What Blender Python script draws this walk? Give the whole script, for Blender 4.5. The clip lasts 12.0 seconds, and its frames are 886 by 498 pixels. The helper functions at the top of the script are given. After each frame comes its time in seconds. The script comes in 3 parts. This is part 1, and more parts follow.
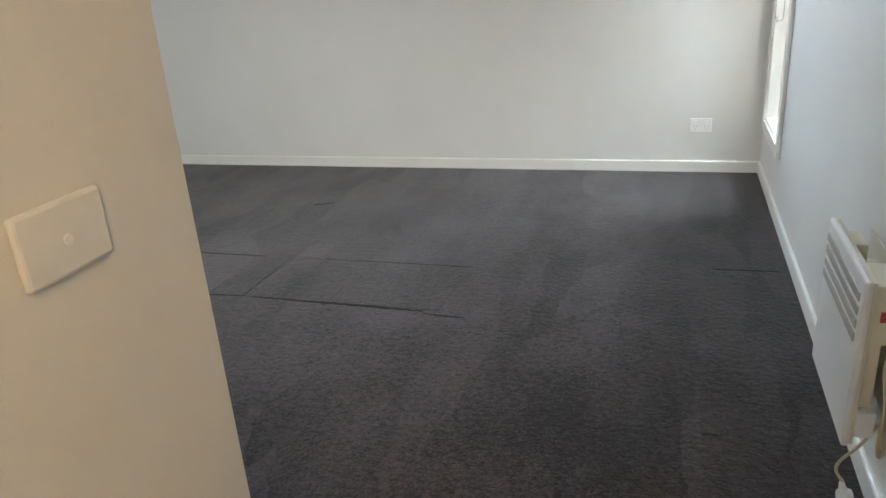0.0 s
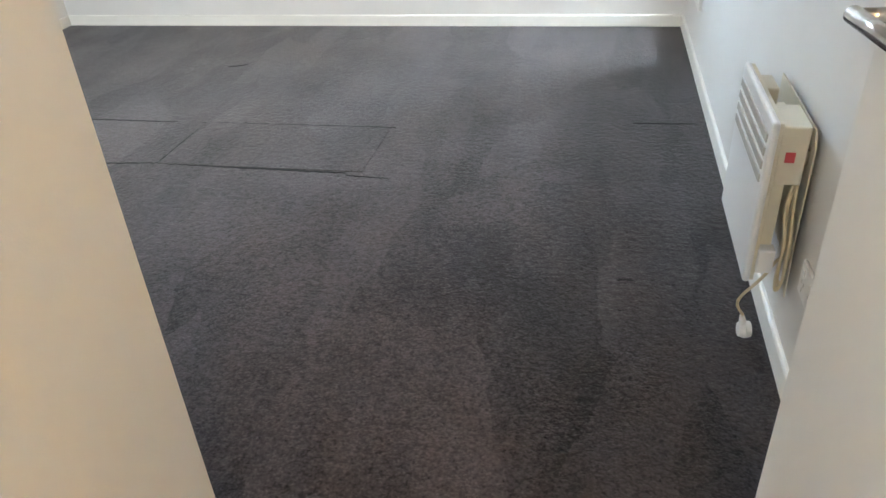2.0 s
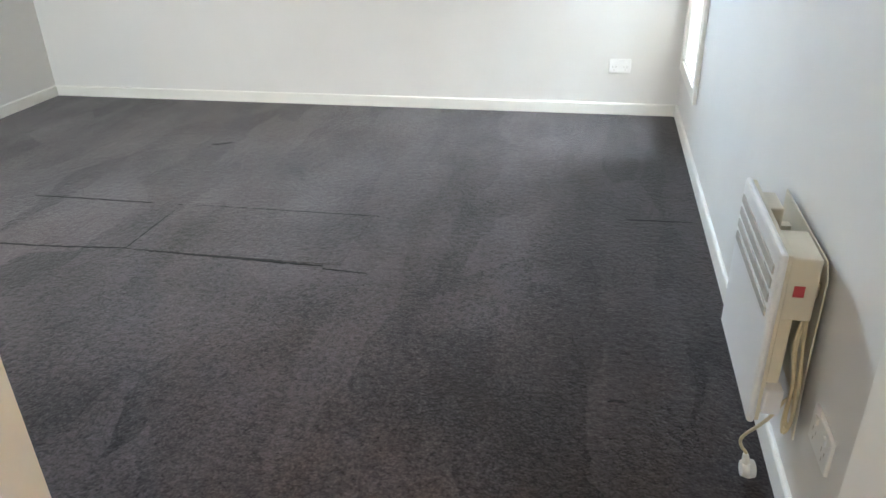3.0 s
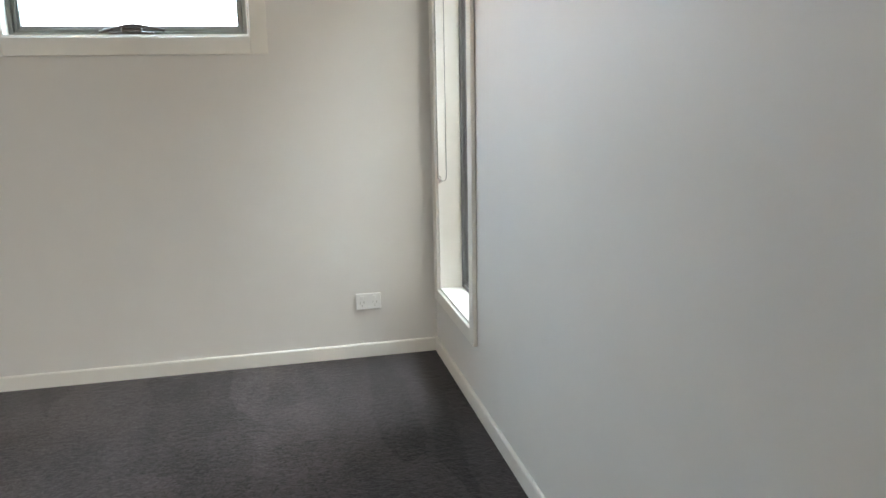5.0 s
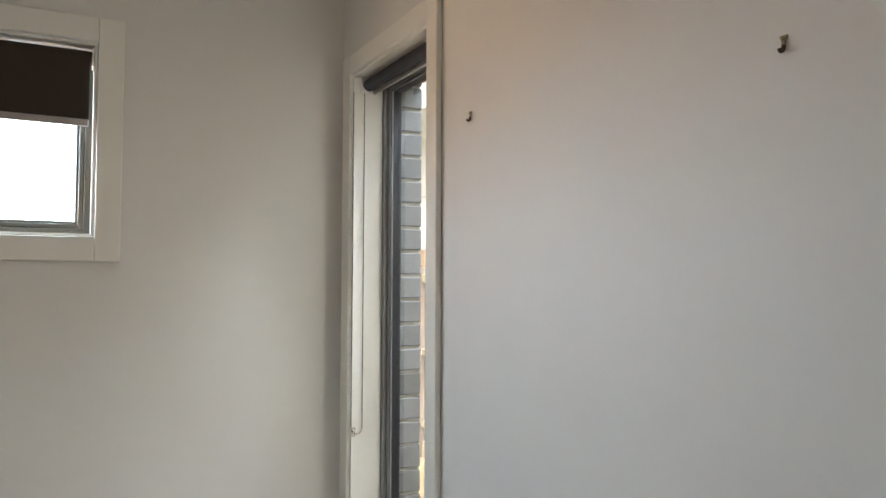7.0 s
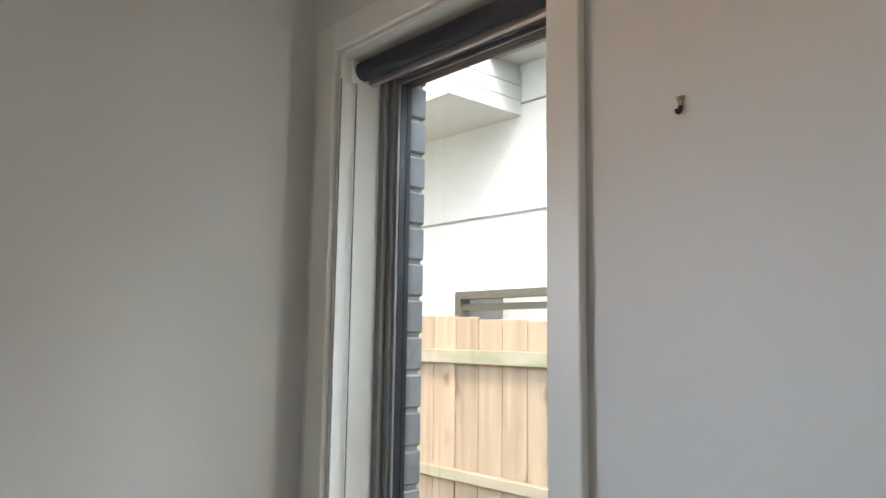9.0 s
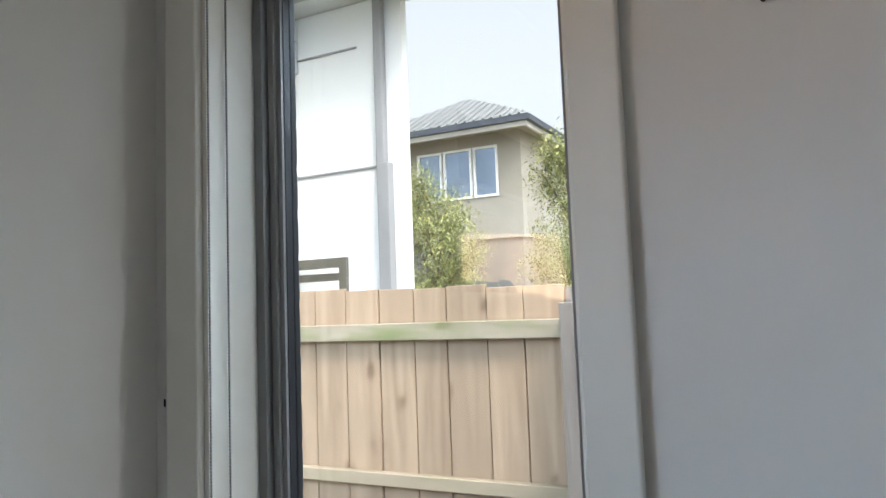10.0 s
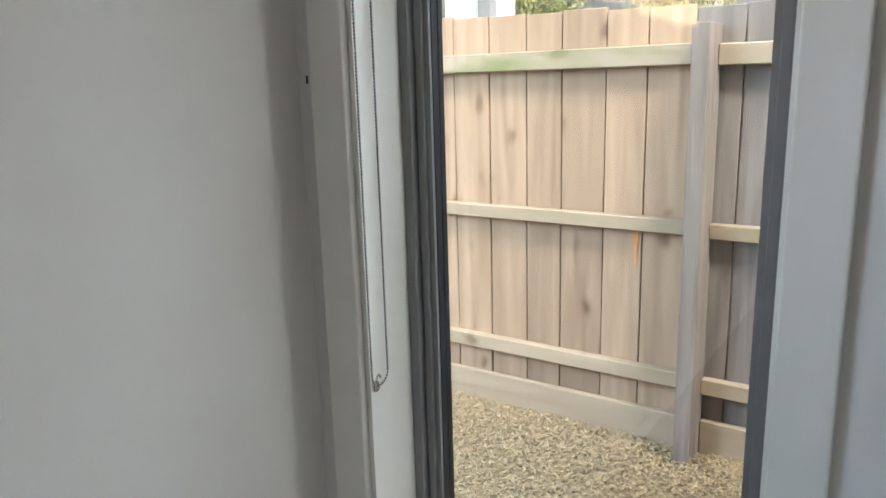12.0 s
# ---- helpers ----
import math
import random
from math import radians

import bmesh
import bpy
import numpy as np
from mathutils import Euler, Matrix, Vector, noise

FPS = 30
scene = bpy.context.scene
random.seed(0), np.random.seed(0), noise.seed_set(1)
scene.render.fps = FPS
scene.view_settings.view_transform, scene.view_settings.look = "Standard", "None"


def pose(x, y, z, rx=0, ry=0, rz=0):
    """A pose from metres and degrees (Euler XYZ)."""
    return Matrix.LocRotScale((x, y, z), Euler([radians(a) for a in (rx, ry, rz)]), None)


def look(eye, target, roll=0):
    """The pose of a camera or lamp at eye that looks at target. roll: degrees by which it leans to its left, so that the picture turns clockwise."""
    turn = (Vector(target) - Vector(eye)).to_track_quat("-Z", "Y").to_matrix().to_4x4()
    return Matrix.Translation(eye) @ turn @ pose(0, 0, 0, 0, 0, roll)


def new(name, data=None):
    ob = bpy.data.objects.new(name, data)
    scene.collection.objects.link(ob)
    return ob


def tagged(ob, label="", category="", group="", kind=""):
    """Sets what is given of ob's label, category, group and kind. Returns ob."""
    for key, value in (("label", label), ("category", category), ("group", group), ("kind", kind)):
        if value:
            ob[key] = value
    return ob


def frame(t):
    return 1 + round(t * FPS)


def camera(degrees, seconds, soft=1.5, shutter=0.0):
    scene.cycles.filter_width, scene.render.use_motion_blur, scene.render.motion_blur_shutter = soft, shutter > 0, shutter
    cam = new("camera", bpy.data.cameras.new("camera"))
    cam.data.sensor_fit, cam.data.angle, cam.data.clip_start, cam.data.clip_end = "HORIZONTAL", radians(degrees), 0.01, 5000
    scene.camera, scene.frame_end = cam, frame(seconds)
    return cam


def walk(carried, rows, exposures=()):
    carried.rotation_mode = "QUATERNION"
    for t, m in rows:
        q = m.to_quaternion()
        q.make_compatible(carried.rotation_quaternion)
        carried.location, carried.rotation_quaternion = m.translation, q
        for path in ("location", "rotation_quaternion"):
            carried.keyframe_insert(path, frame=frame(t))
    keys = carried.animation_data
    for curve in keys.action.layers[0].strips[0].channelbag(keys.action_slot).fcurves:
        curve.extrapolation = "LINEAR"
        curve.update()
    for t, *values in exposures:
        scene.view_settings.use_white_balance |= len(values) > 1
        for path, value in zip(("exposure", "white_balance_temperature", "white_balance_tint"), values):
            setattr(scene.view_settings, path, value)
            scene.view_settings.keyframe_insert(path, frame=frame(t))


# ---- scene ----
cam = camera(62.6, 12.0)
PATH = [
    (0, (-0.486, -4.395, 1.246), (-1.073, -2.628, 0.514), -4.1),
    (0.5, (-0.48, -4.403, 1.222), (-0.949, -2.681, 0.32), -4.7),
    (1, (-0.471, -4.402, 1.216), (-0.905, -2.718, 0.227), -5.0),
    (1.5, (-0.458, -4.403, 1.199), (-0.856, -2.747, 0.15), -4.4),
    (2, (-0.464, -4.387, 1.204), (-0.848, -2.736, 0.143), -3.5),
    (2.5, (-0.461, -4.31, 1.212), (-0.856, -2.621, 0.216), -2.3),
    (4.5, (-0.573, -3.588, 1.291), (-0.492, -1.679, 0.702), -0.1),
    (5, (-0.705, -3.335, 1.252), (-0.281, -1.428, 0.824), -1.1),
    (5.5, (-0.784, -3.154, 1.263), (-0.167, -1.276, 0.96), -1.7),
    (6, (-0.723, -2.914, 1.313), (-0.076, -1.025, 1.193), -0.8),
    (6.5, (-0.81, -2.682, 1.328), (0.004, -0.855, 1.343), 0.2),
    (7, (-0.888, -2.432, 1.361), (0.048, -0.667, 1.447), 0.2),
    (9, (-0.838, -1.378, 1.458), (0.487, 0.101, 1.701), 0.8),
    (9.5, (-0.785, -1.157, 1.47), (0.748, 0.098, 1.745), 0.8),
    (10, (-0.813, -0.935, 1.44), (0.955, -0.017, 1.613), -2.1),
    (10.5, (-0.806, -0.853, 1.387), (1.0, 0.004, 1.302), -2.1),
    (11, (-0.774, -0.833, 1.315), (0.996, 0.033, 0.969), -1.2),
    (11.5, (-0.782, -0.826, 1.269), (0.924, 0.094, 0.775), -1.2),
    (12, (-0.814, -0.811, 1.304), (0.797, 0.289, 0.863), -1.6),
]
# brightness of the picture along the walk
EXPOSURES = [(0, 2.98, 6550, 7), (1, 3.5, 6500, 7), (2.5, 3.66, 6350, 7), (4.5, 2.80, 6800, 8), (5.5, 2.45, 7050, 9), (7, 2.27, 7150, 10), (9, 2.02, 6550, 8),
             (10, 1.70, 6150, 7), (10.5, 1.44, 6300, 8), (11, 1.5, 6550, 9), (12, 1.95, 6450, 9)]
walk(cam, [(t, look(eye, target, roll)) for t, eye, target, roll in PATH], EXPOSURES)

# ---- world, sun and large lights ----
world = bpy.data.worlds.new("sky")
scene.world = world
world.use_nodes = True
wn = world.node_tree
sky = wn.nodes.new("ShaderNodeTexSky")
sky.sky_type = 'NISHITA'
sky.sun_disc = False
sky.dust_density = 8.0
sky.ozone_density = 0.5
sky.sun_elevation = radians(54)
sky.sun_rotation = radians(-143)
wn.nodes["Background"].inputs[1].default_value = 0.088
haze = wn.nodes.new("ShaderNodeHueSaturation")    # thin bright cloud
haze.inputs["Saturation"].default_value, haze.inputs["Value"].default_value = 0.12, 1.40
wn.links.new(sky.outputs[0], haze.inputs["Color"])
wn.links.new(haze.outputs[0], wn.nodes["Background"].inputs[0])

sun_data = bpy.data.lights.new("sun", 'SUN')
sun_data.energy, sun_data.angle, sun_data.color = 1.0, radians(14), (1.0, 0.93, 0.83)
sun = new("sun", sun_data)
SUN_DIR = Vector((math.cos(radians(54)) * math.sin(radians(-143)), math.cos(radians(54)) * math.cos(radians(-143)), math.sin(radians(54))))
sun.matrix_world = look(SUN_DIR * 20, (0, 0, 0))

# lamps for the sky's daylight: steep through the high window, and through the tall one
def daylight(name, eye, target, wide, high, watts, color, spread=180):
    d = bpy.data.lights.new(name, 'AREA')
    d.shape, d.size, d.size_y, d.energy, d.color, d.spread = 'RECTANGLE', wide, high, watts, color, radians(spread)
    new(name, d).matrix_world = look(eye, target)


daylight("high_window_daylight", (-1.85, 1.30, 2.47), (-1.70, -0.30, 1.12), 2.7, 2.1, 90, (0.53, 0.75, 1.0))
# light thrown back by the sunlit ground and wall outside the high window
daylight("high_window_bounce", (-1.272, 0.22, 1.60), (-0.45, -0.75, 1.92), 0.86, 0.26, 0.84, (1.0, 0.62, 0.36), 110)
# added fill lamp in an unseen opening of the south wall
daylight("south_fill_light", (-3.28, -3.74, 1.45), (-2.75, -1.7, 0.15), 1.1, 0.9, 2.6, (0.88, 0.94, 1.0), 120)
daylight("tall_window_daylight", (0.235, -0.676, 1.2), (-0.4, -0.05, 1.15), 0.10, 1.6, 0.24, (1.0, 0.95, 0.88))
daylight("tall_window_skylight", (1.0, -0.42, 2.95), (-0.35, -0.42, 0.9), 0.60, 0.70, 5.0, (0.72, 0.86, 1.0), 75)
# added fill lamp in the hall to brighten the open door; no window there
daylight("hall_fill_light", (-1.19, -5.15, 1.5), (0.0, -4.2, 1.1), 0.5, 1.2, 1.4, (0.92, 0.96, 1.0))

# warm lamp of the hall behind the door
hall = bpy.data.lights.new("hall_lamp", 'POINT')
hall.energy, hall.color, hall.shadow_soft_size = 4.3, (1.0, 0.66, 0.33), 0.08
new("hall_lamp", hall).matrix_world = Matrix.Translation((-0.09, -5.3, 2.1))


# ---- materials ----
def mat(name, color, rough=0.6, metal=0.0, vary=0.06, scale=3.0, grain=0.0, grain_scale=200.0, tint=None, spec=0.5, per_piece=0.0, sheen=0.0):
    """A plain surface: two scales of colour variation, fine relief, wear in the gloss."""
    m = bpy.data.materials.new(name)
    m.use_nodes = True
    nt = m.node_tree
    b = nt.nodes["Principled BSDF"]
    b.inputs["Roughness"].default_value = rough
    b.inputs["Metallic"].default_value = metal
    b.inputs["Specular IOR Level"].default_value = spec
    b.inputs["Sheen Weight"].default_value = sheen
    geo = nt.nodes.new("ShaderNodeNewGeometry")
    n1 = nt.nodes.new("ShaderNodeTexNoise")
    n1.inputs["Scale"].default_value = scale
    n1.inputs["Detail"].default_value = 5
    nt.links.new(geo.outputs["Position"], n1.inputs["Vector"])
    ramp = nt.nodes.new("ShaderNodeValToRGB")
    dark = tint or [c * (1 - vary * 2) for c in color]
    light = [min(1, c * (1 + vary)) for c in color]
    ramp.color_ramp.elements[0].position, ramp.color_ramp.elements[0].color = 0.3, (*dark, 1)
    ramp.color_ramp.elements[1].position, ramp.color_ramp.elements[1].color = 0.7, (*light, 1)
    nt.links.new(n1.outputs["Fac"], ramp.inputs["Fac"])
    out = ramp.outputs["Color"]
    if per_piece:
        info = nt.nodes.new("ShaderNodeObjectInfo")
        hsv = nt.nodes.new("ShaderNodeHueSaturation")
        mr = nt.nodes.new("ShaderNodeMapRange")
        mr.inputs["To Min"].default_value, mr.inputs["To Max"].default_value = 1 - per_piece, 1 + per_piece
        nt.links.new(info.outputs["Random"], mr.inputs["Value"])
        nt.links.new(mr.outputs["Result"], hsv.inputs["Value"])
        nt.links.new(out, hsv.inputs["Color"])
        out = hsv.outputs["Color"]
    nt.links.new(out, b.inputs["Base Color"])
    n2 = nt.nodes.new("ShaderNodeTexNoise")
    n2.inputs["Scale"].default_value = grain_scale
    n2.inputs["Detail"].default_value = 3
    nt.links.new(geo.outputs["Position"], n2.inputs["Vector"])
    rr = nt.nodes.new("ShaderNodeMapRange")
    rr.inputs["To Min"].default_value, rr.inputs["To Max"].default_value = max(0.02, rough - 0.08), min(1, rough + 0.08)
    nt.links.new(n1.outputs["Fac"], rr.inputs["Value"])
    nt.links.new(rr.outputs["Result"], b.inputs["Roughness"])
    if grain:
        bump = nt.nodes.new("ShaderNodeBump")
        bump.inputs["Strength"].default_value = grain
        bump.inputs["Distance"].default_value = 0.002
        nt.links.new(n2.outputs["Fac"], bump.inputs["Height"])
        nt.links.new(bump.outputs["Normal"], b.inputs["Normal"])
    return m


def carpet_material(name, base=(0.086, 0.070, 0.072)):
    """Cut-pile carpet: tufts, brushed swaths and worn stains."""
    m = bpy.data.materials.new(name)
    m.use_nodes = True
    nt = m.node_tree
    N, L = nt.nodes, nt.links
    b = N["Principled BSDF"]
    b.inputs["Roughness"].default_value = 0.95
    b.inputs["Specular IOR Level"].default_value = 0.15
    b.inputs["Sheen Weight"].default_value = 0.22
    b.inputs["Sheen Roughness"].default_value = 0.45
    geo = N.new("ShaderNodeNewGeometry")

    def noise_tex(scale, detail=4, stretch=None, rough=0.55):
        t = N.new("ShaderNodeTexNoise")
        t.inputs["Scale"].default_value = scale
        t.inputs["Detail"].default_value = detail
        t.inputs["Roughness"].default_value = rough
        if stretch:
            mp = N.new("ShaderNodeMapping")
            mp.inputs["Scale"].default_value = stretch
            mp.inputs["Rotation"].default_value = (0, 0, radians(14))
            L.new(geo.outputs["Position"], mp.inputs["Vector"])
            L.new(mp.outputs["Vector"], t.inputs["Vector"])
        else:
            L.new(geo.outputs["Position"], t.inputs["Vector"])
        return t.outputs["Fac"]

    def math_node(op, a, bb):
        q = N.new("ShaderNodeMath")
        q.operation = op
        for i, v in enumerate((a, bb)):
            if isinstance(v, (int, float)):
                q.inputs[i].default_value = v
            else:
                L.new(v, q.inputs[i])
        return q.outputs[0]

    # tufts: small cells, dark in the gaps between them
    grit = noise_tex(130, 3, None, 0.7)
    vt = N.new("ShaderNodeTexVoronoi")
    vt.inputs["Scale"].default_value = 95.0
    L.new(geo.outputs["Position"], vt.inputs["Vector"])
    tuft = math_node('ADD', math_node('MULTIPLY', math_node('SUBTRACT', 0.85, vt.outputs["Distance"]), 0.30), math_node('MULTIPLY', grit, 1.05))
    clump = noise_tex(44, 3)
    swath = noise_tex(3.2, 3, (3.0, 0.7, 1), 0.5)
    stain = noise_tex(1.6, 5)
    # strokes of the vacuum cleaner: the nap lies one way or the other in ragged oblong fields
    wob = N.new("ShaderNodeTexNoise")
    wob.inputs["Scale"].default_value, wob.inputs["Detail"].default_value = 5.0, 4
    L.new(geo.outputs["Position"], wob.inputs["Vector"])
    bend = N.new("ShaderNodeVectorMath")
    bend.operation = 'MULTIPLY_ADD'
    bend.inputs[1].default_value = (0.10, 0.10, 0.0)
    L.new(wob.outputs["Color"], bend.inputs[0])
    L.new(geo.outputs["Position"], bend.inputs[2])
    lay = N.new("ShaderNodeMapping")
    lay.inputs["Scale"].default_value, lay.inputs["Rotation"].default_value = (6.0, 1.3, 0.0), (0, 0, radians(-24))
    L.new(bend.outputs[0], lay.inputs["Vector"])
    cell = N.new("ShaderNodeTexVoronoi")
    cell.inputs["Scale"].default_value = 1.0
    L.new(lay.outputs[0], cell.inputs["Vector"])
    grey = N.new("ShaderNodeRGBToBW")
    L.new(cell.outputs["Color"], grey.inputs[0])
    stroke = grey.outputs[0]
    v = math_node('ADD', math_node('MULTIPLY', tuft, 0.75), math_node('MULTIPLY', clump, 0.45))
    v = math_node('ADD', v, math_node('MULTIPLY', swath, 0.26))
    v = math_node('ADD', v, math_node('MULTIPLY', stroke, 0.28))
    v = math_node('ADD', v, math_node('MULTIPLY', stain, 0.75))
    ramp = N.new("ShaderNodeValToRGB")
    ramp.color_ramp.elements[0].position, ramp.color_ramp.elements[0].color = 0.60, (*[c * 0.28 for c in base], 1)
    ramp.color_ramp.elements[1].position, ramp.color_ramp.elements[1].color = 1.0, (*[c * 1.8 for c in base], 1)
    e = ramp.color_ramp.elements.new(0.78)
    e.color = (*base, 1)
    L.new(math_node('DIVIDE', v, 1.90), ramp.inputs["Fac"])
    speck = N.new("ShaderNodeMapRange")
    speck.inputs["From Min"].default_value, speck.inputs["From Max"].default_value = 0.30, 0.41
    speck.inputs["To Min"].default_value, speck.inputs["To Max"].default_value = 0.42, 1.0
    L.new(noise_tex(62, 2, None, 0.6), speck.inputs["Value"])
    fleck = N.new("ShaderNodeMix")
    fleck.data_type, fleck.blend_type = 'RGBA', 'MULTIPLY'
    fleck.inputs[0].default_value = 1.0
    L.new(ramp.outputs["Color"], fleck.inputs[6])
    L.new(speck.outputs[0], fleck.inputs[7])
    # old brownish soiling in broad soft patches
    soil = N.new("ShaderNodeMapRange")
    soil.inputs["From Min"].default_value, soil.inputs["From Max"].default_value = 0.42, 0.60
    L.new(noise_tex(1.1, 3), soil.inputs["Value"])
    tint = N.new("ShaderNodeMix")
    tint.data_type, tint.blend_type = 'RGBA', 'MULTIPLY'
    tint.inputs[7].default_value = (0.97, 0.93, 0.89, 1)
    L.new(soil.outputs[0], tint.inputs[0])
    L.new(fleck.outputs[2], tint.inputs[6])
    # ragged lane along the window side: brushed nap, and shade put into the colour
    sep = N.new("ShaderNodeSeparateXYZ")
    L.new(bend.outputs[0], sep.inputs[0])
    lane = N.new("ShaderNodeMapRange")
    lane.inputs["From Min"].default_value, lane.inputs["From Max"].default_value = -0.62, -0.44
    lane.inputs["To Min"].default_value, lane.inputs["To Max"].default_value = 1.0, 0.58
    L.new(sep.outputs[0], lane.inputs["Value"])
    nap_shade = N.new("ShaderNodeMix")
    nap_shade.data_type, nap_shade.blend_type = 'RGBA', 'MULTIPLY'
    nap_shade.inputs[0].default_value = 1.0
    L.new(tint.outputs[2], nap_shade.inputs[6])
    L.new(lane.outputs[0], nap_shade.inputs[7])
    L.new(nap_shade.outputs[2], b.inputs["Base Color"])
    bump = N.new("ShaderNodeBump")
    bump.inputs["Strength"].default_value = 0.6
    bump.inputs["Distance"].default_value = 0.004
    L.new(math_node('ADD', tuft, math_node('MULTIPLY', clump, 1.6)), bump.inputs["Height"])
    L.new(bump.outputs["Normal"], b.inputs["Normal"])
    return m


def timber_material(name, color, dark, per_piece=0.12, grain_axis=2, knots=True, moss=0.0):
    """Sawn pine with grain along one axis, knots and weathering."""
    m = bpy.data.materials.new(name)
    m.use_nodes = True
    nt = m.node_tree
    N, L = nt.nodes, nt.links
    b = N["Principled BSDF"]
    b.inputs["Roughness"].default_value = 0.85
    b.inputs["Specular IOR Level"].default_value = 0.25
    geo = N.new("ShaderNodeNewGeometry")
    info = N.new("ShaderNodeObjectInfo")
    shift = N.new("ShaderNodeVectorMath")
    shift.operation = 'MULTIPLY_ADD'
    shift.inputs[1].default_value = (1, 1, 1)
    sc = N.new("ShaderNodeVectorMath")
    sc.operation = 'SCALE'
    sc.inputs[0].default_value = (3.1, 7.7, 5.3)
    L.new(info.outputs["Random"], sc.inputs["Scale"])
    L.new(geo.outputs["Position"], shift.inputs[0])
    L.new(sc.outputs[0], shift.inputs[2])
    mp = N.new("ShaderNodeMapping")
    s = [14, 14, 14]
    s[grain_axis] = 0.9
    mp.inputs["Scale"].default_value = s
    L.new(shift.outputs[0], mp.inputs["Vector"])
    n1 = N.new("ShaderNodeTexNoise")
    n1.inputs["Scale"].default_value = 2.0
    n1.inputs["Detail"].default_value = 6
    n1.inputs["Distortion"].default_value = 0.6
    L.new(mp.outputs[0], n1.inputs["Vector"])
    ramp = N.new("ShaderNodeValToRGB")
    ramp.color_ramp.elements[0].position, ramp.color_ramp.elements[0].color = 0.30, (*dark, 1)
    ramp.color_ramp.elements[1].position, ramp.color_ramp.elements[1].color = 0.66, (*color, 1)
    L.new(n1.outputs["Fac"], ramp.inputs["Fac"])
    out = ramp.outputs["Color"]
    if knots:
        mk = N.new("ShaderNodeMapping")
        ks = [6.5, 6.5, 6.5]
        ks[grain_axis] = 3.6
        mk.inputs["Scale"].default_value = ks
        wn2 = N.new("ShaderNodeTexNoise")
        wn2.inputs["Scale"].default_value, wn2.inputs["Detail"].default_value = 16.0, 4
        L.new(shift.outputs[0], wn2.inputs["Vector"])
        warp = N.new("ShaderNodeVectorMath")
        warp.operation = 'MULTIPLY_ADD'
        warp.inputs[1].default_value = (0.05, 0.05, 0.05)
        L.new(wn2.outputs["Color"], warp.inputs[0])
        L.new(shift.outputs[0], warp.inputs[2])
        L.new(warp.outputs[0], mk.inputs["Vector"])
        vo = N.new("ShaderNodeTexVoronoi")
        vo.inputs["Scale"].default_value = 1.0
        L.new(mk.outputs[0], vo.inputs["Vector"])
        kr = N.new("ShaderNodeMapRange")
        kr.inputs["From Min"].default_value, kr.inputs["From Max"].default_value = 0.05, 0.17
        kr.inputs["To Min"].default_value, kr.inputs["To Max"].default_value = 0.85, 0.0
        L.new(vo.outputs["Distance"], kr.inputs["Value"])
        mix = N.new("ShaderNodeMix")
        mix.data_type = 'RGBA'
        L.new(kr.outputs[0], mix.inputs[0])
        L.new(out, mix.inputs[6])
        mix.inputs[7].default_value = (dark[0] * 0.55, dark[1] * 0.48, dark[2] * 0.42, 1)
        out = mix.outputs[2]
    if moss:    # green algae in ragged patches
        ml = N.new("ShaderNodeMapping")
        ml.inputs["Scale"].default_value = (5, 2.2, 9)
        L.new(geo.outputs["Position"], ml.inputs["Vector"])
        mn = N.new("ShaderNodeTexNoise")
        mn.inputs["Scale"].default_value, mn.inputs["Detail"].default_value, mn.inputs["Roughness"].default_value = 1.3, 7, 0.65
        L.new(ml.outputs[0], mn.inputs["Vector"])
        mm = N.new("ShaderNodeMapRange")
        mm.inputs["From Min"].default_value, mm.inputs["From Max"].default_value = 0.46, 0.64
        mm.inputs["To Max"].default_value = 0.85 * moss
        L.new(mn.outputs["Fac"], mm.inputs["Value"])
        mx = N.new("ShaderNodeMix")
        mx.data_type = 'RGBA'
        L.new(mm.outputs[0], mx.inputs[0])
        L.new(out, mx.inputs[6])
        mx.inputs[7].default_value = (0.17, 0.185, 0.07, 1)
        out = mx.outputs[2]
    hsv = N.new("ShaderNodeHueSaturation")
    mr = N.new("ShaderNodeMapRange")
    mr.inputs["To Min"].default_value, mr.inputs["To Max"].default_value = 1 - per_piece, 1 + per_piece
    L.new(info.outputs["Random"], mr.inputs["Value"])
    L.new(mr.outputs[0], hsv.inputs["Value"])
    L.new(out, hsv.inputs["Color"])
    L.new(hsv.outputs["Color"], b.inputs["Base Color"])
    bump = N.new("ShaderNodeBump")
    bump.inputs["Strength"].default_value = 0.35
    bump.inputs["Distance"].default_value = 0.003
    L.new(n1.outputs["Fac"], bump.inputs["Height"])
    L.new(bump.outputs["Normal"], b.inputs["Normal"])
    return m


def leaf_material(name, color):
    return mat(name, color, 0.55, vary=0.25, scale=5)


def glass_material(name):
    m = bpy.data.materials.new(name)
    m.use_nodes = True
    b = m.node_tree.nodes["Principled BSDF"]
    b.inputs["Base Color"].default_value = (0.97, 0.985, 0.98, 1)
    b.inputs["Roughness"].default_value = 0.0
    b.inputs["Transmission Weight"].default_value = 1.0
    b.inputs["IOR"].default_value = 1.45
    return m


